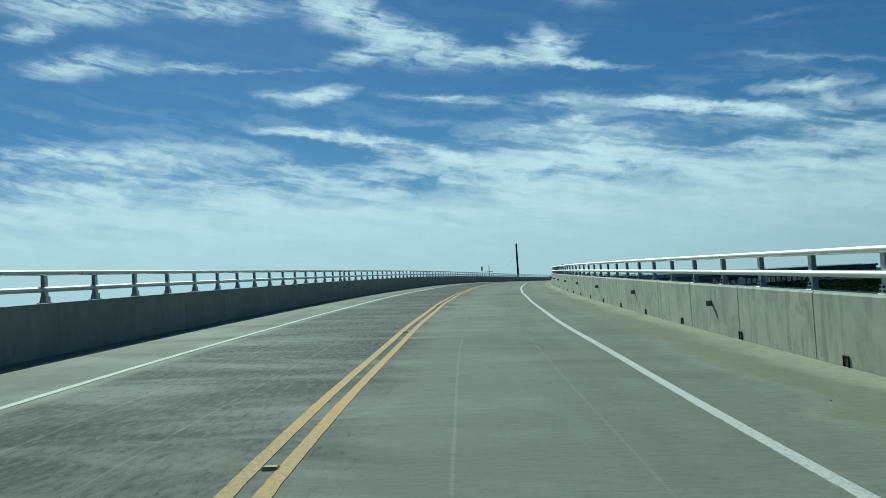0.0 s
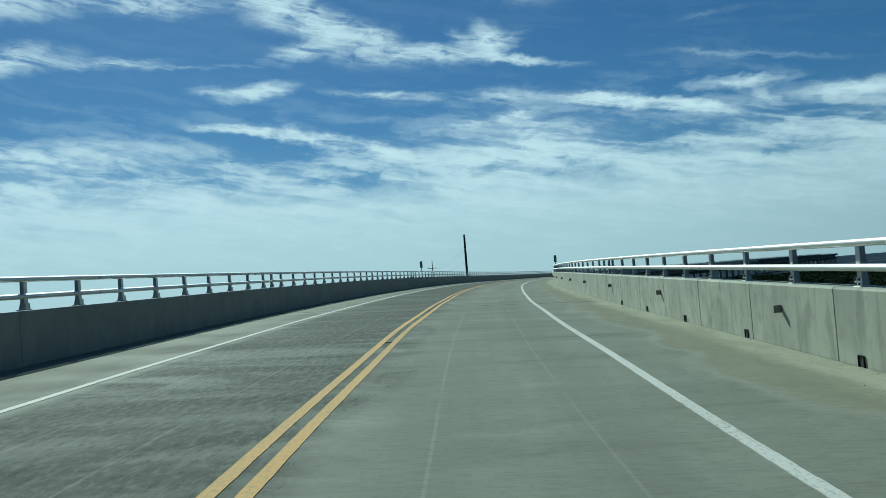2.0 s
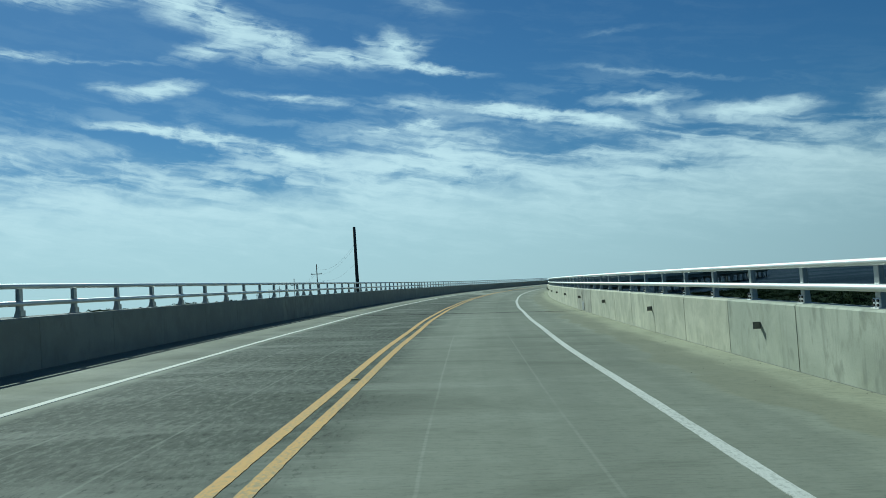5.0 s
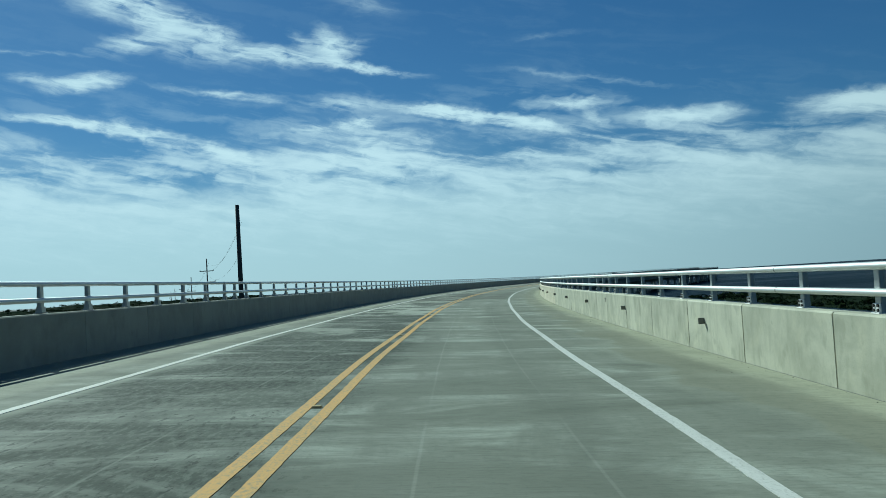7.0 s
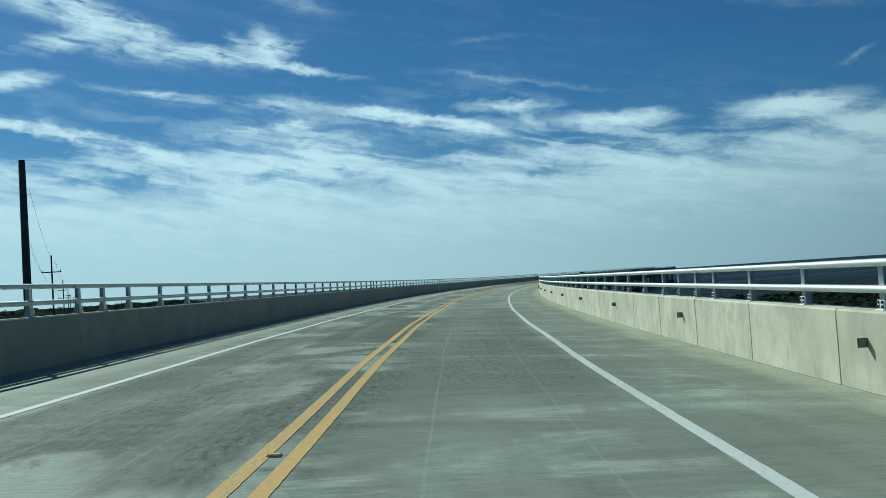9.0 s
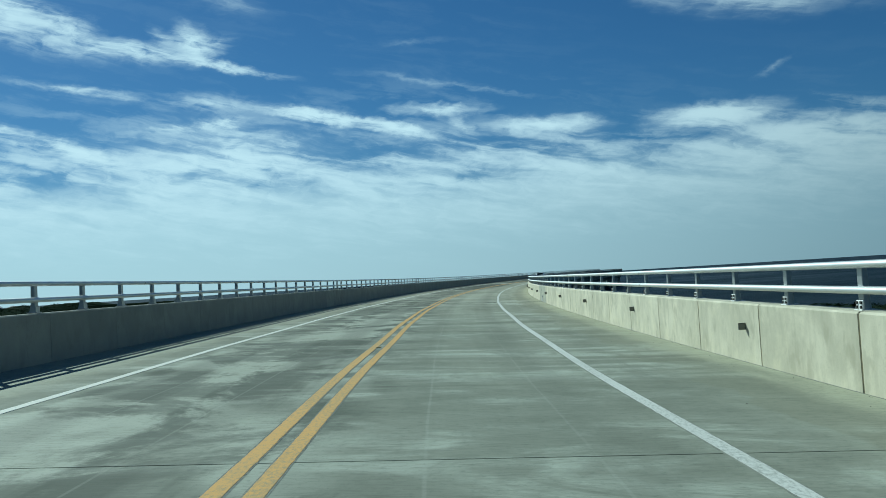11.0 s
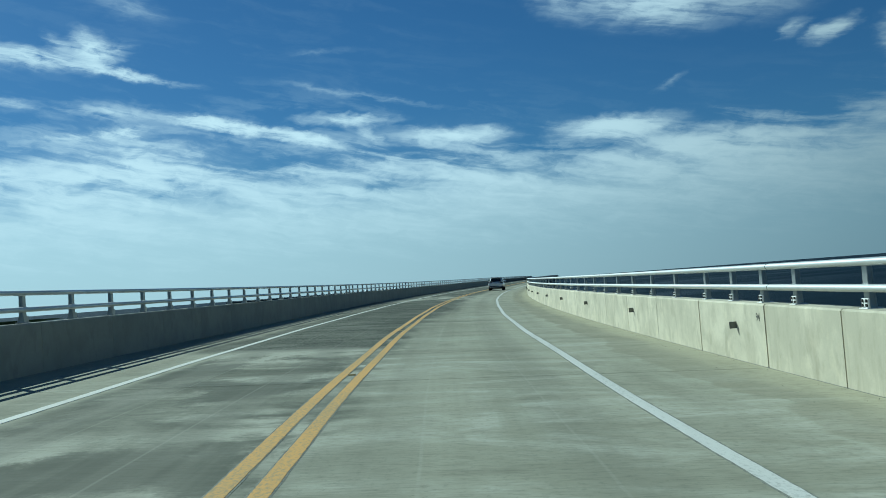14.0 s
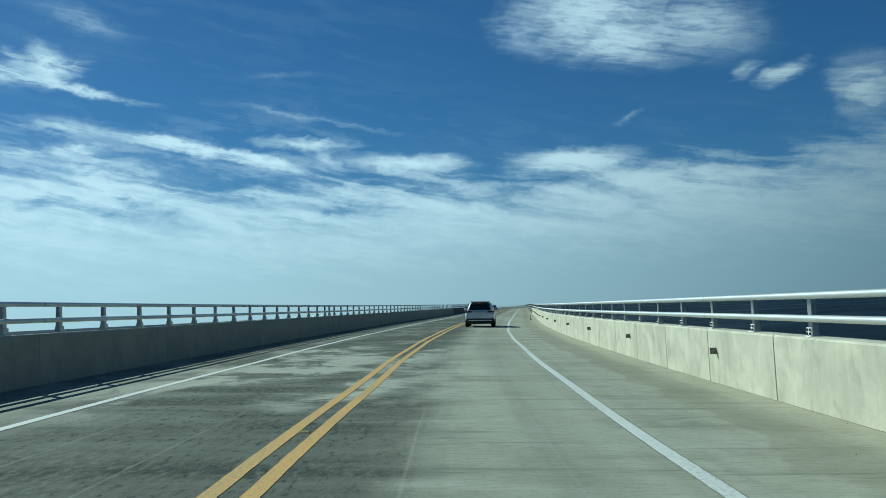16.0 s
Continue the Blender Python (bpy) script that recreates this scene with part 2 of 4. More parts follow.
def speckled(name, dark, light, scale=6.0, rough=0.8, metal=0.0, bump=0.15, drift=0.12):
    """Two colours over two scales of grain, and a drift in brightness from thing to thing."""
    m, t, b = material(name, rough, metal)
    co = t.nodes.new("ShaderNodeTexCoord").outputs["Object"]
    a, f = grain(t, co, scale * 0.25, 5), grain(t, co, scale * 6, 3)
    c = blend(t, ramp(t, a, 0.3, 0.7), dark, light)
    c = blend(t, calc(t, "MULTIPLY", ramp(t, f, 0.35, 0.75), 0.25), c, dark)
    who = t.nodes.new("ShaderNodeObjectInfo").outputs["Random"]
    c = blend(t, calc(t, "MULTIPLY", who, drift), c, dark)
    return finish(m, t, b, c, f, bump, 0.004, ramp(t, a, 0.3, 0.7, rough + 0.06, max(rough - 0.08, 0.05)))


def deck_material():
    m, t, b = material("deck_concrete", 0.75)
    b.inputs["Specular IOR Level"].default_value = 0.04
    uv = put(t, "ShaderNodeUVMap").outputs[0]
    ax = put(t, "ShaderNodeSeparateXYZ", Vector=uv)
    s, u = ax.outputs[0], ax.outputs[1]
    cloud = grain(t, stretch(t, uv, 0.05, 0.22), 1.0, 6, 0.6, 0.4)
    cross = grain(t, stretch(t, uv, 0.62, 0.21), 1.0, 9, 0.66, 0.9)
    blot = grain(t, stretch(t, uv, 0.3, 0.8), 1.0, 6, 0.6, 1.0)
    along = grain(t, stretch(t, uv, 0.02, 2.2), 1.0, 5, 0.55)
    tine = grain(t, stretch(t, uv, 22.0, 3.5), 1.0, 3, 0.65)
    pores = grain(t, stretch(t, uv, 16.0, 14.0), 1.0, 5, 0.75)
    # the spans further on are paler
    far_tone = ramp(t, calc(t, "ADD", s, calc(t, "MULTIPLY", calc(t, "SUBTRACT", cloud, 0.5), 60.0)), 285.0, 400.0)
    c = blend(t, ramp(t, cloud, 0.3, 0.7), blend(t, far_tone, (0.20, 0.205, 0.17), (0.30, 0.305, 0.245)), blend(t, far_tone, (0.27, 0.275, 0.23), (0.41, 0.415, 0.34)))
    c = blend(t, calc(t, "MULTIPLY", ramp(t, blot, 0.5, 0.72), 0.35), c, (0.20, 0.205, 0.17))
    c = blend(t, calc(t, "MULTIPLY", ramp(t, along, 0.42, 0.7), 0.25), c, (0.18, 0.185, 0.15))
    # the oncoming lane is darker, with an open grain
    inner = calc(t, "MAXIMUM", ramp(t, u, -3.45, -3.2), ramp(t, s, 403.6, 405.4, 0.0, 0.85))
    shift = ramp(t, s, 415.0, 432.0, 0.0, 0.95)
    frayed = calc(t, "ADD", calc(t, "MULTIPLY", calc(t, "SUBTRACT", blot, 0.5), 1.4), calc(t, "MULTIPLY", calc(t, "SUBTRACT", cross, 0.5), 1.3))
    lane = calc(t, "MULTIPLY", inner, ramp(t, calc(t, "SUBTRACT", calc(t, "ADD", u, frayed), shift), 0.95, -0.25))
    fresh = calc(t, "MULTIPLY", lane, calc(t, "MULTIPLY", ramp(t, s, 403.6, 405.4), ramp(t, s, 449.0, 453.0, 1.0, 0.35)))
    calm = calc(t, "SUBTRACT", 1.0, calc(t, "MULTIPLY", fresh, 0.8))
    stretch_mid = calc(t, "MULTIPLY", ramp(t, s, 190.0, 330.0), ramp(t, s, 405.4, 403.6))
    c = blend(t, calc(t, "MULTIPLY", lane, calc(t, "SUBTRACT", ramp(t, cross, 0.3, 0.65, 1.0, 0.72), calc(t, "MULTIPLY", stretch_mid, 0.36))), c, (0.048, 0.055, 0.047))
    # pale smears across the road, thickest further on
    smear = calc(t, "MULTIPLY", ramp(t, cross, 0.47, 0.66), ramp(t, blot, 0.36, 0.6, 0.15, 1.0))
    c = blend(t, calc(t, "MULTIPLY", calc(t, "MULTIPLY", smear, calm), calc(t, "MULTIPLY", ramp(t, s, 150.0, 250.0, 0.15, 1.0), ramp(t, s, 403.6, 405.4, 1.0, 0.4))), c, (0.47, 0.48, 0.415))
    c = blend(t, calc(t, "MULTIPLY", calc(t, "MULTIPLY", ramp(t, cross, 0.48, 0.3), calm), 0.5), c, (0.13, 0.135, 0.11))
    pits = grain(t, stretch(t, uv, 4.0, 11.0), 1.0, 5, 0.75)
    coarse = calc(t, "MULTIPLY", lane, calc(t, "SUBTRACT", 0.8, calc(t, "MULTIPLY", stretch_mid, 0.6)))
    c = blend(t, calc(t, "MULTIPLY", coarse, ramp(t, pits, 0.5, 0.6)), c, (0.15, 0.16, 0.135))
    c = blend(t, calc(t, "MULTIPLY", coarse, ramp(t, pits, 0.46, 0.36)), c, (0.022, 0.026, 0.022))
    # one span is worn dark and open across both lanes
    open_span = calc(t, "MULTIPLY", calc(t, "MULTIPLY", ramp(t, calc(t, "ADD", calc(t, "ADD", s, calc(t, "MULTIPLY", lane, 7.0)), calc(t, "MULTIPLY", blot, 8.0)), 260.0, 266.0), ramp(t, calc(t, "ADD", s, calc(t, "MULTIPLY", blot, 14.0)), 298.0, 284.0)), ramp(t, u, 3.6, 3.3))
    open_span = calc(t, "MULTIPLY", open_span, ramp(t, u, -3.6, -3.3))
    c = blend(t, calc(t, "MULTIPLY", open_span, calc(t, "ADD", 0.58, calc(t, "MULTIPLY", lane, 0.25))), c, (0.135, 0.132, 0.11))
    c = blend(t, calc(t, "MULTIPLY", open_span, calc(t, "MULTIPLY", ramp(t, pits, 0.46, 0.36), 0.7)), c, (0.03, 0.034, 0.028))
    c = blend(t, calc(t, "MULTIPLY", open_span, calc(t, "MULTIPLY", ramp(t, pits, 0.52, 0.62), 0.5)), c, (0.26, 0.265, 0.22))
    ragged = grain(t, stretch(t, uv, 0.34, 0.42), 1.0, 9, 0.68, 0.5)
    # wide pale patches of dust, mostly on the oncoming lane
    patch = calc(t, "MULTIPLY", ramp(t, grain(t, stretch(t, uv, 0.13, 0.3), 1.0, 4, 0.5, 0.3), 0.45, 0.54), ramp(t, ragged, 0.44, 0.54, 0.12, 1.0))
    patch = calc(t, "MULTIPLY", patch, calc(t, "MULTIPLY", ramp(t, s, 190.0, 240.0), calc(t, "MAXIMUM", ramp(t, s, 405.4, 403.6, 0.1, 1.0), calc(t, "MULTIPLY", ramp(t, s, 449.0, 454.0), ramp(t, s, 480.0, 468.0, 0.3, 1.0)))))
    patch = calc(t, "MULTIPLY", patch, calc(t, "SUBTRACT", 1.0, calc(t, "MULTIPLY", open_span, 0.25)))
    c = blend(t, calc(t, "MULTIPLY", patch, calc(t, "ADD", 0.14, calc(t, "MULTIPLY", lane, 0.75))), c, (0.45, 0.455, 0.39))
    c = blend(t, calc(t, "MULTIPLY", calc(t, "MULTIPLY", lane, stretch_mid), calc(t, "MULTIPLY", ramp(t, ragged, 0.53, 0.41), 0.74)), c, (0.105, 0.112, 0.095))
    bands = grain(t, stretch(t, uv, 0.035, 1.3), 1.0, 4, 0.55)
    bands = calc(t, "MULTIPLY", ramp(t, bands, 0.48, 0.62), ramp(t, ragged, 0.36, 0.58, 0.35, 1.0))
    c = blend(t, calc(t, "MULTIPLY", calc(t, "MULTIPLY", lane, stretch_mid), calc(t, "MULTIPLY", bands, 0.5)), c, (0.40, 0.405, 0.345))
    # wheel paths
    for mid, dens in ((0.95, 0.22), (2.75, 0.22), (-1.0, 0.46), (-2.7, 0.46)):
        w = ramp(t, calc(t, "ABSOLUTE", calc(t, "SUBTRACT", u, mid)), 0.55, 0.1)
        c = blend(t, calc(t, "MULTIPLY", w, dens if mid > 0 else calc(t, "MULTIPLY", stretch_mid, dens)), c, (0.16, 0.165, 0.14))
    dusty = calc(t, "MULTIPLY", ramp(t, s, 195.0, 250.0), ramp(t, s, 408.0, 402.0))
    # silt along both kerbs, with a ragged edge
    edge = calc(t, "ADD", calc(t, "MULTIPLY", calc(t, "SUBTRACT", grain(t, stretch(t, uv, 0.3, 0.4), 1.0, 4, 0.5), 0.5), 2.4), u)
    silt = calc(t, "MULTIPLY", ramp(t, edge, 4.78, 4.90), calc(t, "MULTIPLY", ramp(t, cloud, 0.25, 0.6, 0.6, 0.95), ramp(t, s, 110.0, 280.0, 1.0, 0.55)))
    c = blend(t, silt, c, blend(t, grain(t, stretch(t, uv, 0.6, 2.0), 1.0, 6), (0.20, 0.196, 0.146), (0.31, 0.303, 0.23)))
    # paler dust in a strip along the foot of the parapet
    strip = calc(t, "MULTIPLY", ramp(t, calc(t, "ADD", u, calc(t, "MULTIPLY", calc(t, "SUBTRACT", grain(t, stretch(t, uv, 0.35, 1.0), 1.0, 5, 0.6), 0.5), 1.0)), 5.4, 5.9), ramp(t, blot, 0.3, 0.6, 0.35, 0.8))
    c = blend(t, strip, c, (0.41, 0.403, 0.31))
    lip = calc(t, "MULTIPLY", ramp(t, edge, 4.45, 4.75), ramp(t, edge, 4.95, 4.75))
    c = blend(t, calc(t, "MULTIPLY", lip, calc(t, "MULTIPLY", ramp(t, cloud, 0.3, 0.6, 0.08, 0.32), ramp(t, s, 90.0, 300.0, 1.0, 0.6))), c, (0.40, 0.40, 0.32))
    c = blend(t, calc(t, "MULTIPLY", ramp(t, edge, -3.6, -4.6), ramp(t, s, 403.6, 405.4, 0.75, 0.3)), c, blend(t, blot, blend(t, dusty, (0.07, 0.073, 0.06), (0.17, 0.17, 0.135)), blend(t, dusty, (0.165, 0.165, 0.135), (0.33, 0.325, 0.26))))
    # pale dust along the other parapet's foot, its colour also lifting the shadow there
    rim = calc(t, "ADD", u, calc(t, "MULTIPLY", calc(t, "SUBTRACT", blot, 0.5), 1.6))
    dust_lift = calc(t, "MULTIPLY", ramp(t, rim, -4.0, -4.7), calc(t, "MULTIPLY", ramp(t, s, 170.0, 230.0, 0.35, 0.75), ramp(t, s, 425.0, 445.0, 1.0, 0.5)))
    c = blend(t, dust_lift, c, blend(t, ragged, (0.34, 0.335, 0.265), (0.47, 0.465, 0.375)))
    # thin dark lines scored across the spans past 400 m
    score = grain(t, stretch(t, uv, 2.4, 0.16), 1.0, 3, 0.6, 0.1)
    score = calc(t, "MULTIPLY", ramp(t, score, 0.56, 0.66), calc(t, "MULTIPLY", ramp(t, s, 400.0, 425.0), ramp(t, u, 0.4, 1.2)))
    c = blend(t, calc(t, "MULTIPLY", score, 0.45), c, (0.14, 0.145, 0.12))
    # faint lines scored along the lanes, broken here and there
    for mid, dens in ((-2.3, 0.18), (-1.14, 0.18), (1.26, 0.2), (2.6, 0.16)):
        off = calc(t, "ABSOLUTE", calc(t, "SUBTRACT", calc(t, "ADD", u, calc(t, "MULTIPLY", calc(t, "SUBTRACT", cloud, 0.5), 0.2)), mid))
        on = calc(t, "MULTIPLY", ramp(t, off, 0.022, 0.006), ramp(t, grain(t, stretch(t, uv, 0.12, 0.001), 1.0, 2), 0.38, 0.5))
        c = blend(t, calc(t, "MULTIPLY", on, dens), c, (0.45, 0.45, 0.40))
    c = blend(t, calc(t, "MULTIPLY", ramp(t, tine, 0.45, 0.7), 0.28), c, (0.10, 0.105, 0.085))
    c = blend(t, calc(t, "MULTIPLY", ramp(t, pores, 0.5, 0.72), 0.35), c, (0.10, 0.125, 0.1))
    c = blend(t, 1.0, c, blend(t, far_tone, (0.975, 1.0, 0.965), (1.03, 1.0, 0.935)), "MULTIPLY")
    hgt = calc(t, "ADD", calc(t, "MULTIPLY", tine, 0.7), calc(t, "MULTIPLY", pores, 0.5))
    return finish(m, t, b, c, hgt, 0.5, 0.006, ramp(t, cross, 0.3, 0.7, 0.82, 0.68))


def wall_material(name, dark, light, stain, runs=0.28, cast=(1.03, 1.0, 0.94)):
    m, t, b = material(name, 0.85)
    co = t.nodes.new("ShaderNodeTexCoord").outputs["Object"]
    who = t.nodes.new("ShaderNodeObjectInfo").outputs["Random"]
    shift = put(t, "ShaderNodeCombineXYZ", X=calc(t, "MULTIPLY", who, 37.0), Y=calc(t, "MULTIPLY", who, 91.0), Z=0.0).outputs[0]
    mv = put(t, "ShaderNodeVectorMath", _0=co, _1=shift)
    mv.operation = "ADD"
    co = mv.outputs[0]
    big, run, fine = grain(t, co, 0.9, 5, 0.6, 0.6), grain(t, stretch(t, co, 5.0, 5.0, 0.6), 1.0, 4), grain(t, co, 40.0, 3)
    c = blend(t, ramp(t, big, 0.34, 0.66), dark, light)
    c = blend(t, calc(t, "MULTIPLY", ramp(t, run, 0.5, 0.68), runs), c, stain)
    c = blend(t, calc(t, "MULTIPLY", ramp(t, grain(t, stretch(t, co, 1.0, 2.6, 1.5), 1.0, 6, 0.6, 0.3), 0.5, 0.7), 0.46), c, stain)
    c = blend(t, calc(t, "MULTIPLY", ramp(t, grain(t, co, 1.7, 6, 0.6, 0.2), 0.50, 0.72), 0.34), c, tuple(min(0.72, k * v) for k, v in zip((1.2, 1.18, 1.1), light)))
    c = blend(t, calc(t, "MULTIPLY", ramp(t, grain(t, stretch(t, co, 1.0, 3.2, 2.0), 1.0, 3, 0.5, 0.2), 0.58, 0.70), 0.5), c, stain)
    c = blend(t, calc(t, "MULTIPLY", ramp(t, fine, 0.5, 0.8), 0.3), c, stain)
    spots = grain(t, co, 5.0, 3, 0.5)
    c = blend(t, calc(t, "MULTIPLY", ramp(t, spots, 0.70, 0.76), 0.4), c, stain)
    c = blend(t, calc(t, "MULTIPLY", who, 0.22), c, dark)
    c = blend(t, 1.0, c, cast, "MULTIPLY")
    return finish(m, t, b, c, calc(t, "ADD", fine, big), 0.25, 0.006)


def paint_material(name, colour, worn, wear=0.0):
    m, t, b = material(name, 0.8)
    b.inputs["Specular IOR Level"].default_value = 0.12
    uv = put(t, "ShaderNodeUVMap").outputs[0]
    w = grain(t, stretch(t, uv, 14.0, 26.0), 1.0, 7, 0.72)
    big = grain(t, stretch(t, uv, 0.25, 1.0), 1.0, 3)
    c = blend(t, ramp(t, calc(t, "ADD", w, calc(t, "MULTIPLY", big, 0.35)), 0.70 - wear, 0.95 - wear), colour, worn)
    c = blend(t, calc(t, "MULTIPLY", ramp(t, grain(t, stretch(t, uv, 0.8, 6.0), 1.0, 5), 0.45, 0.75), 0.22), c, worn)
    fine = grain(t, stretch(t, uv, 60.0, 60.0), 1.0, 2)
    c = blend(t, calc(t, "MULTIPLY", ramp(t, fine, 0.45, 0.8), 0.25), c, worn)
    return finish(m, t, b, c, fine, 0.3, 0.003)


def water_material():
    m, t, b = material("sound_water", 0.12)
    co = t.nodes.new("ShaderNodeTexCoord").outputs["Object"]
    chop = grain(t, stretch(t, co, 0.35, 0.9), 1.0, 6, 0.6, 0.4)
    drift = grain(t, stretch(t, co, 0.006, 0.02), 1.0, 4)
    b.inputs["Specular IOR Level"].default_value = 0.06
    b.inputs["IOR"].default_value = 1.2
    c = blend(t, drift, (0.004, 0.009, 0.014), (0.008, 0.016, 0.022))
    return finish(m, t, b, c, chop, 0.6, 0.4, ramp(t, drift, 0.3, 0.7, 0.34, 0.5))


def land_material():
    m, t, b = material("dune_land", 0.95)
    b.inputs["Specular IOR Level"].default_value, b.inputs["IOR"].default_value = 0.0, 1.01
    co = t.nodes.new("ShaderNodeTexCoord").outputs["Object"]
    big, mid, fine = grain(t, co, 0.02, 6, 0.6), grain(t, co, 0.15, 5, 0.65), grain(t, co, 2.5, 4)
    c = blend(t, ramp(t, mid, 0.35, 0.65), (0.010, 0.018, 0.014), (0.021, 0.031, 0.021))
    high = put(t, "ShaderNodeSeparateXYZ", Vector=co).outputs[2]
    bare = calc(t, "MULTIPLY", ramp(t, calc(t, "ADD", calc(t, "MULTIPLY", big, 0.6), calc(t, "MULTIPLY", mid, 0.5)), 0.52, 0.66), ramp(t, high, -2.0, 0.5))
    c = blend(t, calc(t, "MULTIPLY", bare, 0.12), c, (0.20, 0.19, 0.15))
    c = blend(t, calc(t, "MULTIPLY", fine, 0.4), c, (0.02, 0.025, 0.012))
    return finish(m, t, b, c, fine, 0.6, 0.15)


def leaf_material():
    m, t, b = material("shrub_leaf", 0.9)
    b.inputs["Specular IOR Level"].default_value, b.inputs["IOR"].default_value = 0.0, 1.01
    g = t.nodes.new("ShaderNodeNewGeometry").outputs["Random Per Island"]
    n = grain(t, t.nodes.new("ShaderNodeTexCoord").outputs["Object"], 0.08, 3)
    c = blend(t, g, (0.016, 0.027, 0.012), (0.026, 0.040, 0.016))
    c = blend(t, calc(t, "MULTIPLY", ramp(t, n, 0.45, 0.65), 0.7), c, (0.036, 0.046, 0.02))
    return finish(m, t, b, c)


def plain(name, colour, rough=0.5, metal=0.0, glass=0.0):
    m, t, b = material(name, rough, metal)
    b.inputs["Coat Weight"].default_value = glass
    n = grain(t, t.nodes.new("ShaderNodeTexCoord").outputs["Object"], 9.0, 4)
    return finish(m, t, b, blend(t, calc(t, "MULTIPLY", n, 0.3), colour, tuple(0.7 * v for v in colour)))


DECK = deck_material()
WALL = wall_material("wall_concrete", (0.44, 0.44, 0.355), (0.60, 0.595, 0.49), (0.32, 0.315, 0.24), 0.28, (1.07, 1.0, 0.925))
# panels before 240 m: the weaker slanting sun is put into the tone
WALL_MID = wall_material("dimmed_wall_concrete", (0.38, 0.39, 0.315), (0.54, 0.545, 0.45), (0.26, 0.27, 0.21))
# before 150 m: more stains, and the tone darkened further for the slanting sun
WALL_GREY = wall_material("dimmed_stained_wall_concrete", (0.33, 0.34, 0.28), (0.45, 0.455, 0.38), (0.19, 0.195, 0.16), 0.5, (0.985, 1.0, 0.96))
# smoother left parapet; the shade on it is put into its colour
WALL_SHADE = wall_material("shaded_wall_concrete", (0.27, 0.28, 0.245), (0.33, 0.34, 0.30), (0.23, 0.24, 0.21), 0.15)
WALL_OLD = wall_material("weathered_closure_concrete", (0.27, 0.275, 0.235), (0.40, 0.405, 0.345), (0.18, 0.185, 0.15))
GIRDER = wall_material("girder_concrete", (0.26, 0.26, 0.23), (0.36, 0.36, 0.32), (0.18, 0.18, 0.16))
WHITE = paint_material("white_line_paint", (0.70, 0.69, 0.62), (0.38, 0.38, 0.33))
WHITE_WORN = paint_material("scuffed_white_line_paint", (0.63, 0.63, 0.58), (0.36, 0.365, 0.325), 0.05)
YELLOW = paint_material("yellow_line_paint", (0.62, 0.37, 0.118), (0.35, 0.285, 0.155), 0.10)
BLACKLINE = paint_material("black_contrast_paint", (0.115, 0.117, 0.10), (0.25, 0.255, 0.215), 0.2)
TUBE = speckled("rail_aluminium", (0.58, 0.59, 0.57), (0.70, 0.71, 0.69), 3.0, 0.46, 0.6, 0.05)
# far parapet and coping, coloured dark as if turned from the sun
BACKLIT_STONE = wall_material("backlit_dark_concrete", (0.07, 0.075, 0.07), (0.12, 0.125, 0.115), (0.05, 0.05, 0.045))
POST = speckled("post_aluminium", (0.34, 0.35, 0.345), (0.46, 0.47, 0.46), 8.0, 0.4, 0.8, 0.1)
STEEL = speckled("galvanised_plate", (0.70, 0.70, 0.68), (0.84, 0.84, 0.81), 8.0, 0.6, 0.05)
COVER = speckled("dull_cover_steel", (0.26, 0.27, 0.265), (0.36, 0.37, 0.36), 8.0, 0.55, 0.1)
DARK = plain("dark_gap", (0.02, 0.02, 0.02), 0.9)
RUBBER = plain("joint_rubber", (0.03, 0.03, 0.03), 0.8)
RUBBER.node_tree.nodes["Principled BSDF"].inputs["Specular IOR Level"].default_value = 0.1
WATERMAT, LAND, LEAF = water_material(), land_material(), leaf_material()
POLEWOOD = speckled("weathered_pole", (0.07, 0.065, 0.055), (0.13, 0.12, 0.10), 3.0, 0.85)
PLATE = speckled("reflector_plate", (0.10, 0.105, 0.095), (0.15, 0.155, 0.14), 20.0, 0.5)
GREEN = plain("sign_green", (0.03, 0.12, 0.09), 0.45)
SIGNBACK = plain("sign_back_metal", (0.20, 0.27, 0.26), 0.5, 0.1)
SIGNWHITE = plain("sign_white", (0.6, 0.62, 0.6), 0.5)
STENCIL = plain("black_stencil", (0.02, 0.02, 0.02), 0.8)


# ---- building helpers ----
def mesh_of(name, verts, faces, mat, uvs=None, smooth=False):
    me = bpy.data.meshes.new(name)
    me.from_pydata([tuple(v) for v in verts], [], faces)
    me.materials.append(mat)
    if uvs is not None:
        layer = me.uv_layers.new(name="UVMap")
        idx = np.empty(len(me.loops), dtype=np.int32)
        me.loops.foreach_get("vertex_index", idx)
        layer.data.foreach_set("uv", np.asarray(uvs, dtype=np.float32)[idx].ravel())
    if smooth:
        me.polygons.foreach_set("use_smooth", [True] * len(me.polygons))
    return me


def part(name, data, parent, label="", m=None):
    """A mesh or a bmesh as one object under its thing."""
    ob = new(name, data)
    ob.parent = parent
    if m is not None:
        ob.matrix_local = m
    return tagged(ob, label) if label else ob


def empty(name, m, label="", category="", group="", kind=""):
    ob = new(name)
    ob.empty_display_size = 0.2
    ob.matrix_world = m
    return tagged(ob, label, category, group, kind)


def from_bm(name, bm, mat, smooth=False):
    bmesh.ops.recalc_face_normals(bm, faces=bm.faces)
    me = bpy.data.meshes.new(name)
    bm.to_mesh(me)
    bm.free()
    me.materials.append(mat)
    if smooth:
        me.polygons.foreach_set("use_smooth", [True] * len(me.polygons))
    return me


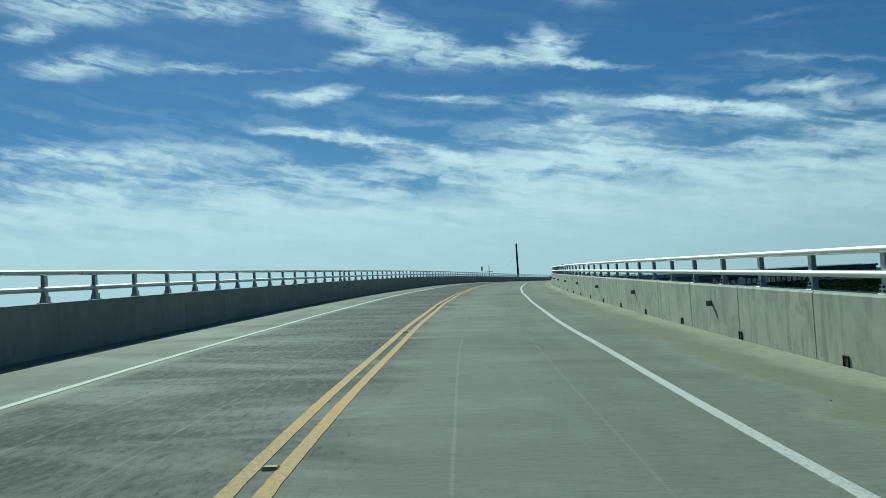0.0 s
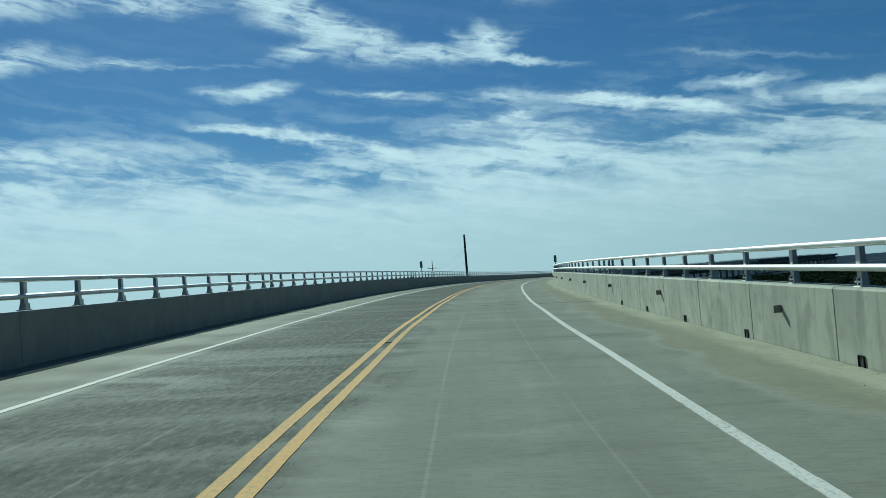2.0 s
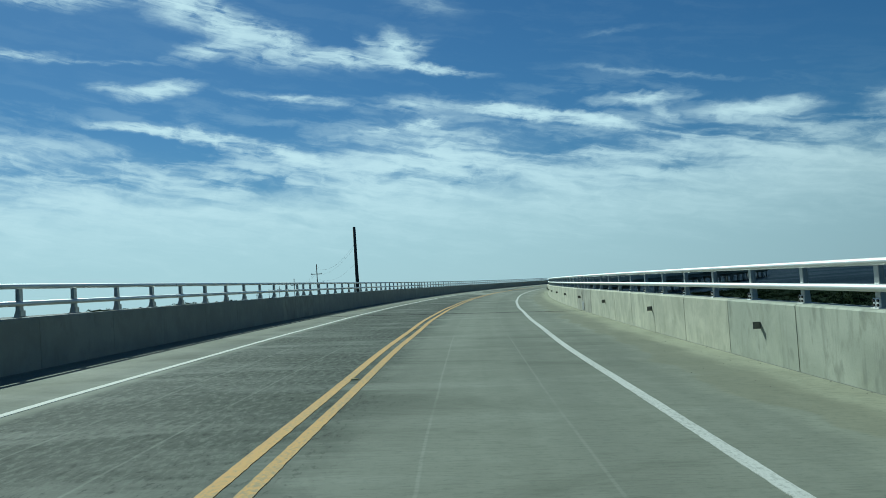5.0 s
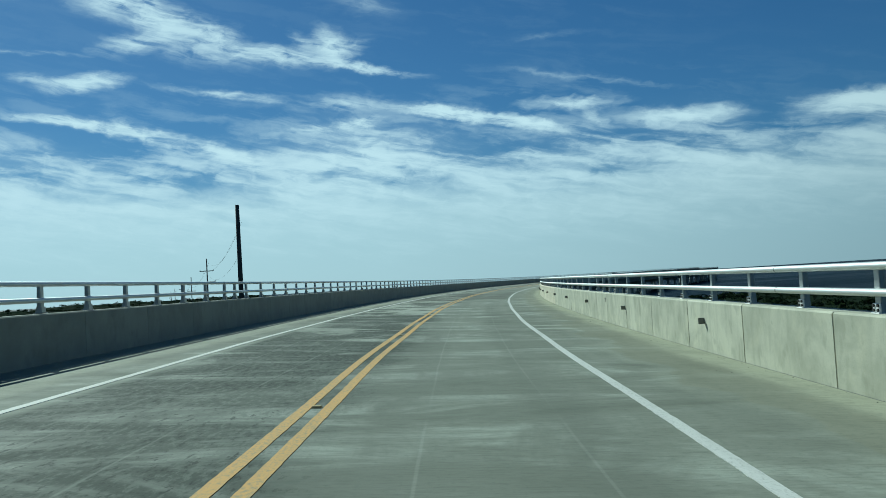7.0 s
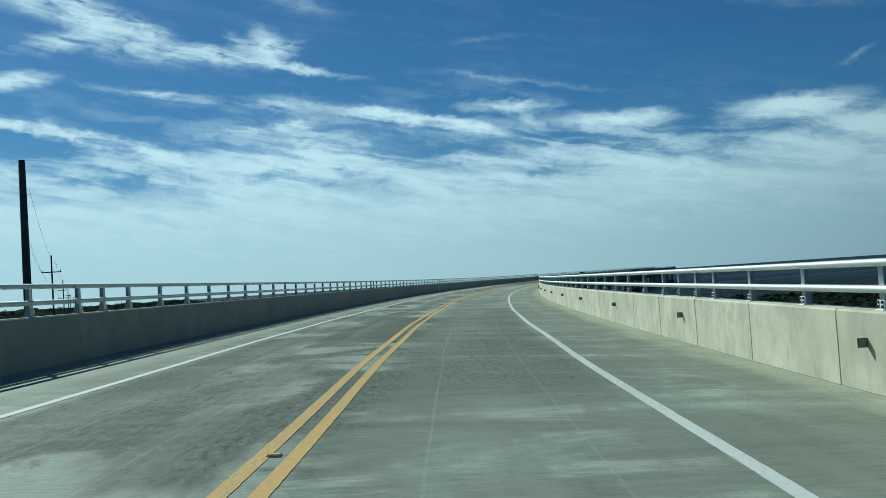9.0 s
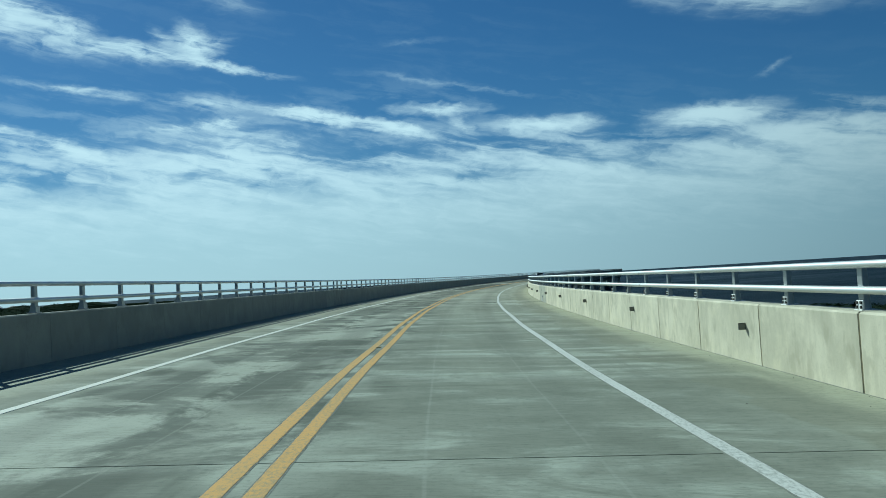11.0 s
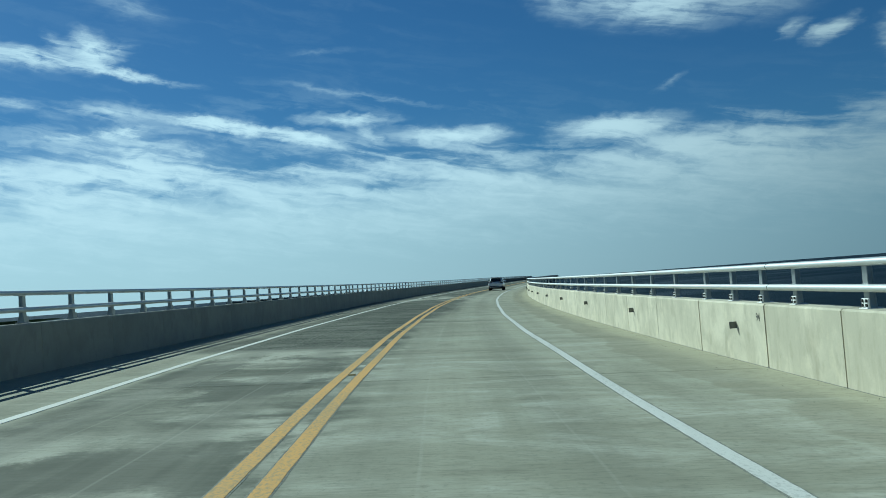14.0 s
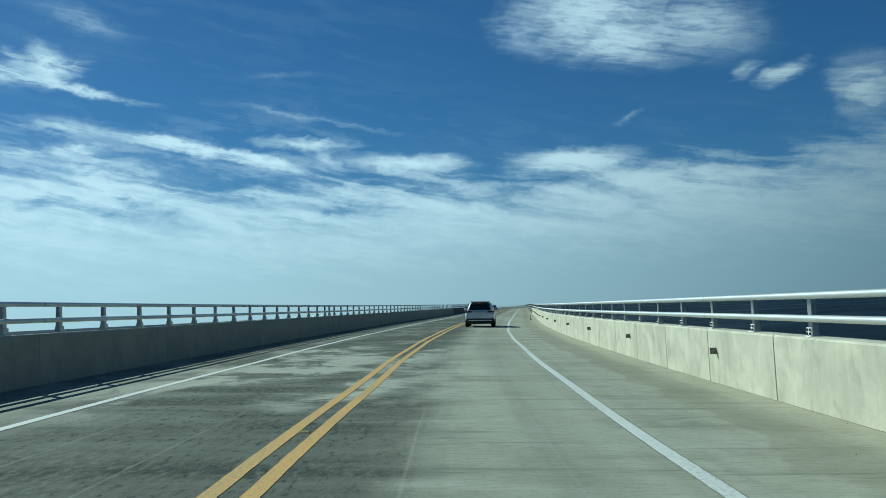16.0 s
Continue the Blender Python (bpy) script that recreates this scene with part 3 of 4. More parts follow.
def add_box(bm, x0, x1, y0, y1, z0, z1, bevel=0.0, segments=1):
    made = bmesh.ops.create_cube(bm, size=1.0)["verts"]
    for v in made:
        v.co = Vector(((x0 + x1) / 2 + v.co.x * (x1 - x0), (y0 + y1) / 2 + v.co.y * (y1 - y0), (z0 + z1) / 2 + v.co.z * (z1 - z0)))
    if bevel:
        edges = list({e for v in made for e in v.link_edges})
        bmesh.ops.bevel(bm, geom=edges, offset=bevel, segments=segments, affect="EDGES", profile=0.5)


def box_mesh(name, mat, *size, bevel=0.0, segments=1):
    bm = bmesh.new()
    add_box(bm, *size, bevel=bevel, segments=segments)
    return from_bm(name, bm, mat)


def rod_mesh(name, mat, r0, r1, length, n=12, axis="Z"):
    bm = bmesh.new()
    bmesh.ops.create_cone(bm, cap_ends=True, segments=n, radius1=r0, radius2=r1, depth=length, matrix=Matrix.Translation((0, 0, length / 2)))
    if axis == "X":
        bmesh.ops.rotate(bm, verts=bm.verts, cent=(0, 0, 0), matrix=Matrix.Rotation(radians(90), 3, "Y"))
    if axis == "Y":
        bmesh.ops.rotate(bm, verts=bm.verts, cent=(0, 0, 0), matrix=Matrix.Rotation(radians(-90), 3, "X"))
    return from_bm(name, bm, mat, True)


def sweep(name, profile, s0, s1, mat, step=2.0, closed=True, smooth=False):
    """A profile of (u, h) drawn along the road; the UV map holds metres along and across."""
    n, k = max(2, int(round((s1 - s0) / step)) + 1), len(profile)
    stations = np.linspace(s0, s1, n)
    verts = [road(s, u, h) for s in stations for u, h in profile]
    uvs = [(s, u) for s in stations for u, h in profile]
    span = k if closed else k - 1
    faces = [(i * k + j, i * k + (j + 1) % k, (i + 1) * k + (j + 1) % k, (i + 1) * k + j) for i in range(n - 1) for j in range(span)]
    if closed and not smooth:
        faces += [tuple(range(k - 1, -1, -1)), tuple((n - 1) * k + j for j in range(k))]
    me = mesh_of(name, verts, faces, mat, uvs, smooth)
    return me


def oblong(u, h, wide, high, n=12):
    return [(u + wide * math.cos(2 * math.pi * i / n), h + high * math.sin(2 * math.pi * i / n)) for i in range(n)]


def rect(u0, u1, h0, h1):
    return [(u0, h0), (u1, h0), (u1, h1), (u0, h1)]


IDENT = Matrix.Identity(4)

# ---- the deck: one slab a span, with a joint between the spans ----
deck = empty("road", IDENT, "worn grey concrete bridge deck with two lanes", "road", kind="structure")
SPANS = list(zip([-90.0] + BENTS, BENTS + [576.0]))
for a, b in SPANS:
    gap = 0.012
    prof = [(u, -0.22) for u in (6.52, -6.6)] + [(u, 0.0) for u in (-6.6, -5, -3.6, -2, 0, 2, 3.7, 5, 6.52)]
    part("deck_slab", sweep("deck_slab", prof, a + gap, b - gap, DECK), deck)
part("deck_slab", sweep("deck_slab", [(6.52, -0.22), (-6.6, -0.22), (-6.6, 0), (0, 0), (6.52, 0)], 576.0, 1280.0, DECK, 4.0), deck)
for s in (46.2, 86.1, 130.7):
    part("joint_seal", sweep("joint_seal", rect(-6.2, 6.2, -0.05, -0.006), s - 0.014, s + 0.014, RUBBER, 0.02), deck, "narrow black rubber joint seal")
    part("joint_edge", sweep("joint_edge", rect(-6.2, 6.2, 0.001, 0.003), s + 0.012, s + 0.085, RUBBER, 0.05), deck, "dark tar edge of a joint")
for s in WIDE:
    for off, wide in ((-0.11, 0.03), (0.0, 0.07), (0.11, 0.03)):
        mat = DECK if off == 0.0 else RUBBER
        part("joint_bar", sweep("joint_bar", rect(-6.2, 6.2, -0.04, 0.005 if off else 0.003), s + off - wide, s + off + wide, mat, 0.04), deck,
             "concrete nosing between the joint strips" if off == 0.0 else "black rubber expansion joint strip")

# painted lines, wider on the spans further on; the machine wandered a little
def drift(s, seed):
    return 0.018 * math.sin(s * 0.19 + seed) + 0.014 * math.sin(s * 0.47 + 2.3 * seed)


def line(name, mid, mat, label, h, border=0.0, seed=0.0, start=-90.0, end=900.0):
    """A painted strip along the road; mid: its middle as a function of the place along."""
    spots = np.concatenate([np.arange(start, min(end, 470.0), 0.12), np.arange(470.0, end, 2.0)])
    n, verts, uvs = len(spots), [], []
    ragged = np.random.default_rng(int(seed * 10) + 3).normal(0.0, 0.0022, (n, 2))
    for k, s in enumerate(spots):
        s = float(s)
        half = float(np.interp(s, [0, 180, 430], [0.06, 0.066, 0.075])) + border
        u = mid(s) + drift(s, seed)
        low, high = -half + float(ragged[k, 0]), half + float(ragged[k, 1])
        for du, z in ((low, -0.01), (high, -0.01), (high, h), (low, h)):
            verts.append(road(s, u + du, z))
            uvs.append((s, u + du))
    faces = [(i * 4 + j, i * 4 + (j + 1) % 4, (i + 1) * 4 + (j + 1) % 4, (i + 1) * 4 + j) for i in range(n - 1) for j in range(4)]
    tagged(new(name, mesh_of(name, verts, faces, mat, uvs)), label, "road marking", kind="structure")


def apart(s):
    """Half the distance between the two yellow lines."""
    return float(np.interp(s, [0, 175, 350, 430], [0.12, 0.136, 0.145, 0.158]))


for mid, mat, word, seed in ((lambda s: 3.66, WHITE_WORN, "white", 0.4), (lambda s: -3.584, WHITE, "white", 1.9), (lambda s: 0.02 + apart(s), YELLOW, "yellow", 3.1), (lambda s: 0.02 - apart(s), YELLOW, "yellow", 3.1)):
    line("road_marking", mid, mat, "worn solid %s line painted on concrete" % word, 0.0055, 0.0, seed)
    if word == "yellow" or mid(0) > 0:
        line("contrast_marking", mid, BLACKLINE, "thin worn black border of a painted line", 0.0025, 0.018, seed, 296.0, 434.0 if word == "yellow" else 900.0)

# ---- concrete parapets ----
def panel_mesh(name, mat, length, side):
    """One parapet panel, its inner face at x = 0, its body away from the road."""
    t = WALL_T * side
    prof = [(0.0, -0.02), (0.0, WALL_H - 0.025), (0.025 * side, WALL_H), (t - 0.025 * side, WALL_H), (t, WALL_H - 0.025), (t, -0.3)]
    rows = [(-length / 2, 0.006), (-length / 2 + 0.006, 0.0), (length / 2 - 0.006, 0.0), (length / 2, 0.006)]
    verts = [(x + inset * side * (1 if x == 0.0 else 0), y, z - (inset if z == WALL_H else 0)) for y, inset in rows for x, z in prof]
    k = len(prof)
    faces = [(i * k + j, i * k + (j + 1) % k, (i + 1) * k + (j + 1) % k, (i + 1) * k + j) for i in range(len(rows) - 1) for j in range(k)]
    faces += [tuple(range(k)), tuple(range(len(verts) - 1, len(verts) - 1 - k, -1))]
    bm = bmesh.new()
    bmv = [bm.verts.new(v) for v in verts]
    for f in faces:
        bm.faces.new([bmv[i] for i in f])
    return from_bm(name, bm, mat)


PANEL = 3.0
# shorter panels at the start and end of some spans, and the usual length between
SHORT = {86.1: ([2.8, 2.75, 2.8], [], 3.3), 175.05: ([2.5, 2.65, 2.4], [], 3.44), 220.4: ([2.5], [], 3.22),
         354.0: ([2.6, 2.45, 2.5], [2.5, 2.5], 3.48), 397.8: ([], [], 3.35), 441.4: ([2.5, 2.6, 2.7], [], 3.3)}
WALLS = {}
rng = random.Random(5)
for side, base, word in ((1, BASE_R, "right"), (-1, BASE_L, "left")):
    wall = empty("wall_" + word, IDENT, "pale grey concrete bridge parapet in jointed panels", "parapet", kind="structure")
    WALLS[side] = wall
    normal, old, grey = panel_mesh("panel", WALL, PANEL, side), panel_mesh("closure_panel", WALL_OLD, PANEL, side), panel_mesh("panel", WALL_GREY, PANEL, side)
    dimmed, shade_panel = panel_mesh("panel", WALL_MID, PANEL, side), panel_mesh("panel", WALL_SHADE, PANEL, side)
    t = WALL_T * side
    part("joint_core", sweep("joint_core", rect(base + 0.07 * side, base + t - 0.07 * side, -0.2, WALL_H - 0.06), -90, 576, DARK, 2.0), wall, "dark open joints between panels")
    for a, b in SPANS:
        total = b - a
        near, after, pitch = SHORT.get(a, ([], [], 3.2 if a > 80 else 3.45))
        n_mid = max(1, round((total - sum(near) - sum(after)) / pitch))
        cuts = near + [(total - sum(near) - sum(after)) / n_mid] * n_mid + after
        at = a
        for i, length in enumerate(cuts):
            wide = any(abs(at - w) < 0.1 or abs(at + length - w) < 0.1 for w in WIDE)
            gap = rng.choice((0.01, 0.022, 0.028, 0.032))
            if i == 0:
                gap = 0.042
            if side < 0:
                gap = 0.01
            elif wide:
                gap = 0.09
            m = stand(at + length / 2, base, 0.0) @ Matrix.Diagonal((1, (length * (1 - base / BEND) - gap) / PANEL, 1, 1))
            part("closure_panel" if wide else "panel", old if wide else (shade_panel if side < 0 else grey if at < 150 else dimmed if at < 240 else normal), wall, "darker weathered concrete closure panel" if wide else "", m)
            at += length
    far = sweep("far_panel", [(base, 0.0), (base, WALL_H), (base + t, WALL_H), (base + t, -0.3)], 576, 1280, BACKLIT_STONE, 3.0)
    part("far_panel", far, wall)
    part("base_joint", sweep("base_joint", rect(base - 0.009 * side, base + 0.01 * side, -0.01, 0.004), -90, 576, PLATE, 2.0), wall, "thin dark joint at the foot of the parapet")
    if side > 0:
        for s, low, high in ((231.85, 0.0, 0.36), (242.7, 0.3, 0.86), (278.6, 0.0, 0.3), (288.1, 0.35, 0.6), (199.4, 0.0, 0.28), (336.2, 0.1, 0.5), (417.0, 0.0, 0.3), (446.8, 0.4, 0.7)):
            part("crack", box_mesh("crack", RUBBER, -0.003, 0.004, -0.005, 0.005, low, high), wall, "thin dark hairline crack", stand(s, base, 0.0))
    # the lip of cast concrete outside the parapet
    for lo, hi, mat in ((-90, 576, WALL), (576, 1280, BACKLIT_STONE)):
        part("coping", sweep("coping", rect(base + t, base + t + 0.1 * side, -0.32, -0.08), lo, hi, mat, 4.0), wall)

# ---- two-bar railing ----
def post_mesh(side):
    """A tapered post behind the rails, wider at its foot; x = 0 is the back of the rails."""
    bm = bmesh.new()
    ring = []
    flare = 0.0 if side > 0 else 0.03
    for z, front, back, half in ((0.0, 0.0, 0.092 + flare, 0.068), (0.14, 0.0, 0.082, 0.064), (0.55, 0.0, 0.07, 0.058), (0.585, 0.012, 0.064, 0.054)):
        ring.append([bm.verts.new((side * x, y, z)) for x, y in ((front, -half + 0.006), (front + 0.006, -half), (front + 0.022, -half), (front + 0.024, -half + 0.012), (back - 0.018, -half + 0.012), (back - 0.016, -half * 0.9),
                     (back, -half * 0.9), (back, half * 0.9), (back - 0.016, half * 0.9), (back - 0.018, half - 0.012), (front + 0.022, half), (front, half))])
    for r0, r1 in zip(ring, ring[1:]):
        for j in range(12):
            bm.faces.new((r0[j], r0[(j + 1) % 12], r1[(j + 1) % 12], r1[j]))
    bm.faces.new(ring[0])
    bm.faces.new(ring[-1])
    return from_bm("post", bm, POST)


def shoe_mesh(side):
    """The shoe of a post: a foot plate and an upright plate on the side of the road."""
    bm = bmesh.new()
    add_box(bm, *sorted((-0.05 * side, 0.14 * side)), -0.10, 0.10, 0.0, 0.016, 0.004)
    add_box(bm, *sorted((-0.026 * side, -0.004 * side)), -0.085, 0.085, 0.016, 0.125, 0.006)
    # left shoes get the darker metal, standing in for the shade there
    return from_bm("shoe", bm, STEEL if side > 0 else POST)


def bolt_mesh(side, y, z):
    bm = bmesh.new()
    bmesh.ops.create_cone(bm, cap_ends=True, segments=6, radius1=0.021, radius2=0.019, depth=0.02,
                          matrix=Matrix.Translation((side * -0.032, y, z)) @ Matrix.Rotation(radians(90), 4, "Y"))
    return from_bm("bolt", bm, DARK)


RAIL_U, TOP_H, LOW_H = 0.125, 1.488, 1.185
for side, base, word in ((1, BASE_R, "right"), (-1, BASE_L, "left")):
    rail = empty("railing", IDENT, "silver aluminium two-bar railing on a concrete parapet", "railing", kind="structure")
    u = base + RAIL_U * side
    ends = [-90.0] + [b for b in BENTS] + [576.0]
    for lo, hi in zip(ends, ends[1:]):
        cuts = np.linspace(lo, hi, 4 if hi - lo > 30 else 3)
        for a, b in zip(cuts, cuts[1:]):
            part("top_rail", sweep("top_rail", oblong(u, TOP_H, 0.063, 0.047), a + 0.011, b - 0.011, TUBE, 2.5, smooth=True), rail)
            part("lower_rail", sweep("lower_rail", oblong(u, LOW_H, 0.063, 0.047), a + 0.011, b - 0.011, TUBE, 2.5, smooth=True), rail)
            for h in (TOP_H, LOW_H):
                part("splice_sleeve", sweep("splice_sleeve", oblong(u, h, 0.057, 0.042), b - 0.12, b + 0.12, DARK, 0.2, smooth=True), rail, "dark splice gap in the rail")
    # far rails in the darker post metal, dimmed like the far parapet
    for h, name in ((TOP_H, "top_rail"), (LOW_H, "lower_rail")):
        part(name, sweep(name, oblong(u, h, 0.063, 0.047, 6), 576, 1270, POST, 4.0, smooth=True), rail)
    post_me, shoe_me = post_mesh(side), shoe_mesh(side)
    bolt_me = [bolt_mesh(side, y, z) for y in (-0.05, 0.05) for z in (0.045, 0.098)]
    spots = []
    for a, b in SPANS[1:]:
        if side > 0 and a < 80:
            n = round((b - a) / 2.21)
            spots += [a + 1.8 + (b - a) * k / n for k in range(n)]
        elif side > 0:
            n = round((b - a - 6.4) / 2.21)
            spots += [a + 0.52, a + 1.92] + [a + 3.45 + (b - a - 6.25) * k / n for k in range(n + 1)] + [b - 0.75]
        else:
            n = round((b - a - 4.65) / 2.07)
            spots += [a + 0.45, a + 1.65] + [a + 3.1 + (b - a - 4.65) * k / n for k in range(n + 1)]
    for s in spots:
        p = part("post", post_me, rail, "", stand(s, u + 0.05 * side, WALL_H, True))
        part("shoe", shoe_me, p, "galvanised post shoe")
        if 0 < s < 480 and side > 0:
            for me in bolt_me:
                part("bolt", me, p, "dark bolt head")
    verts, faces = [], []
    for s in np.arange(577, 1270, 2.24):
        for du, ds in ((0.06, -0.04), (0.06, 0.04), (0.15, 0.04), (0.15, -0.04)):
            for h in (WALL_H, TOP_H):
                verts.append(road(s + ds, u + du * side, h))
        k = len(verts) - 8
        faces += [(k, k + 2, k + 3, k + 1), (k + 2, k + 4, k + 5, k + 3), (k + 4, k + 6, k + 7, k + 5), (k + 6, k, k + 1, k + 7)]
    tagged(part("far_posts", mesh_of("far_posts", verts, faces, POST), rail), kind="stuff")

# ---- girders and bents under the deck ----
beam = empty("girders", IDENT, "grey concrete girders under the bridge deck", "girder", kind="structure")
for u in (-4.8, -1.6, 1.6, 4.8):
    prof = [(u - 0.4, -0.22), (u - 0.4, -0.4), (u - 0.1, -0.55), (u - 0.1, -1.5), (u - 0.35, -1.7), (u - 0.35, -1.95), (u + 0.35, -1.95), (u + 0.35, -1.7), (u + 0.1, -1.5), (u + 0.1, -0.55), (u + 0.4, -0.4), (u + 0.4, -0.22)]
    part("girder", sweep("girder", prof, -90, 1280, GIRDER, 6.0), beam)


def bent(s):
    top = road(s, 0, -1.97)
    m = Matrix.Translation((top.x, top.y, WATER)) @ Matrix.Rotation(-heading(s), 4, "Z")
    e = empty("bridge_bent", m, "concrete bent with a cap beam on four round piles", "bridge pier", "bents of the bridge")
    rise = top.z - WATER - 0.2
    part("cap_beam", box_mesh("cap_beam", GIRDER, -6.0, 6.0, -0.75, 0.75, rise - 1.3, rise, bevel=0.05), e)
    pile = rod_mesh("pier_column", GIRDER, 0.55, 0.55, rise + 1.7, 14)
    for x in (-4.8, -1.6, 1.6, 4.8):
        part("pier_column", pile, e, "", Matrix.Translation((x, 0, -3.0)))


for s in BENTS + [576 + 44.6 * i for i in range(16)]:
    bent(s)

# ---- water and land ----
tagged(new("water", mesh_of("water", [(x, y, WATER) for x, y in ((-9000, -9000), (9000, -9000), (9000, 9000), (-9000, 9000))], [(0, 1, 2, 3)], WATERMAT)),
       "dark blue rippled water of the sound", "water", kind="structure")


def shore(y):
    return float(np.interp(y, [-400, 390, 425, 450, 1700], [178, 172, 62, 46, 215]))


def land_height(x, y):
    n = noise.fractal(Vector((x * 0.012, y * 0.012, 3.1)), 0.9, 2.1, 4)
    n2 = noise.fractal(Vector((x * 0.05, y * 0.05, 8.4)), 0.9, 2.1, 3)
    inland = shore(y) + 14 * n - x
    flat = min(max(inland / 14, -1.0), 1.0)
    h = WATER + flat * 0.9 + (0.35 * n2 if flat > 0 else 0)
    ridge_x = 44 + (y - 420) * 0.13 - 125 if y > 420 else 44 - 125 + (420 - y) * 0.05
    d = abs(x - ridge_x + 22 * n) / 34
    if d < 1:
        h += (0.5 + 0.5 * math.cos(math.pi * d)) * (5.3 + 3.4 * n + 1.3 * n2)
    if x < ridge_x - 120:
        h -= (ridge_x - 120 - x) * 0.05
    return h


gx, gy = np.arange(-330, 720, 7.0), np.arange(-260, 1760, 9.0)
lv = [(x, y, land_height(x, y)) for y in gy for x in gx]
nx = len(gx)
lf = [(j * nx + i, j * nx + i + 1, (j + 1) * nx + i + 1, (j + 1) * nx + i) for j in range(len(gy) - 1) for i in range(nx - 1)
      if max(lv[j * nx + i][2], lv[j * nx + i + 1][2], lv[(j + 1) * nx + i][2], lv[(j + 1) * nx + i + 1][2]) > WATER - 1.2]
tagged(new("ground", mesh_of("ground", lv, lf, LAND, smooth=True)), "sandy barrier island with dunes and dark marsh scrub", "ground", kind="structure")


def shrubs(name, count, where, label, seed, size, leaves=40, leaf=0.15):
    """Many low bushes, each a heap of small leaf clumps."""
    g = np.random.default_rng(seed)
    heaps = []
    for i in range(count):
        x, y = where(g)
        h = land_height(x, y)
        if h > WATER + 0.3:
            heaps.append((x, y, h, size * g.uniform(0.5, 1.4)))
    heaps = np.array(heaps)
    mid = np.repeat(heaps[:, :3], leaves, axis=0)
    r = np.repeat(heaps[:, 3], leaves)[:, None]
    n = len(mid)
    d = g.normal(size=(n, 3))
    d[:, 2] = np.abs(d[:, 2])
    d /= np.linalg.norm(d, axis=1)[:, None]
    c = mid + d * r * np.array([1.5, 1.5, 1.0]) * g.uniform(0.6, 1.0, (n, 1))
    a, b = np.cross(d, g.normal(size=(n, 3))), g.normal(size=(n, 3))
    b = np.cross(d + 0.7 * b / np.linalg.norm(b, axis=1)[:, None], a)
    a *= r * leaf * g.uniform(0.6, 1.4, (n, 1)) / np.linalg.norm(a, axis=1)[:, None]
    b *= r * leaf * g.uniform(0.6, 1.4, (n, 1)) / np.linalg.norm(b, axis=1)[:, None]
    verts = np.stack([c - a, c - b * 0.8, c + a * 1.2, c + b], axis=1).reshape(-1, 3)
    me = bpy.data.meshes.new(name)
    me.vertices.add(4 * n)
    me.vertices.foreach_set("co", verts.astype(np.float32).ravel())
    me.loops.add(4 * n)
    me.loops.foreach_set("vertex_index", np.arange(4 * n, dtype=np.int32))
    me.polygons.add(n)
    me.polygons.foreach_set("loop_start", np.arange(0, 4 * n, 4, dtype=np.int32))
    me.update(calc_edges=True)
    me.materials.append(LEAF)
    tagged(new(name, me), label, "shrubs", kind="stuff")


def right_marsh(g):
    s, u = g.uniform(-10, 500), 13 + 170 * g.uniform(0, 1) ** 1.3
    p = road(s, u)
    return p.x, p.y


def left_dunes(g):
    y = g.uniform(150, 1600)
    x = 44 + (y - 420) * 0.13 - 125 + g.normal() * 34
    return x, y


def left_flat(g):
    y = g.uniform(200, 1600)
    return shore(y) - g.uniform(5, 110), y


shrubs("marsh_shrubs", 15000, right_marsh, "dense dark green marsh shrubs on low ground", 2, 0.5, 26, 0.2)
shrubs("dune_shrubs", 4000, left_dunes, "dark scrub on the sand dunes", 3, 0.75, 14, 0.34)
shrubs("shore_shrubs", 2200, left_flat, "dark bushes along the shore", 4, 0.7, 16, 0.34)


# ---- poles and wires ----
def utility_pole(x, y, top, radius, arms):
    z = land_height(x, y) - 0.3
    e = empty("utility_pole", Matrix.Translation((x, y, z)), "tall dark weathered utility pole beside the bridge", "utility pole", "power line poles")
    part("shaft", rod_mesh("shaft", POLEWOOD, radius, radius * 0.72, top - z, 14), e)
    for drop, half in arms:
        part("crossarm", box_mesh("crossarm", POLEWOOD, -half, half * 0.9, -0.08, 0.08, top - z - drop - 0.1, top - z - drop + 0.1, bevel=0.01), e)
        for k in (-0.92, 0.85):
            part("insulator", rod_mesh("insulator", STEEL, 0.09, 0.05, 0.35, 8), e, "", Matrix.Translation((half * k, 0, top - z - drop + 0.08)))
    return Vector((x, y, top))


POLES = [(30.0, 340.0, 19.4, 0.46, ()), (23.25, 429.0, 14.35, 0.2, ((3.3, 1.9), (6.2, 2.4))), (15.8, 530.4, 12.1, 0.2, ((3.0, 1.6), (5.4, 1.6))),
         (7.5, 640.0, 10.6, 0.2, ((2.0, 1.3),)), (-1.4, 752.0, 10.4, 0.2, ((2.0, 1.3),)), (-11.8, 900.0, 10.2, 0.22, ((2.0, 1.3),)),
         (-20.5, 1040.0, 10.0, 0.22, ((2.0, 1.3),)), (-28.0, 1200.0, 10.0, 0.24, ((2.0, 1.3),))]
tops = [utility_pole(*p) for p in POLES]
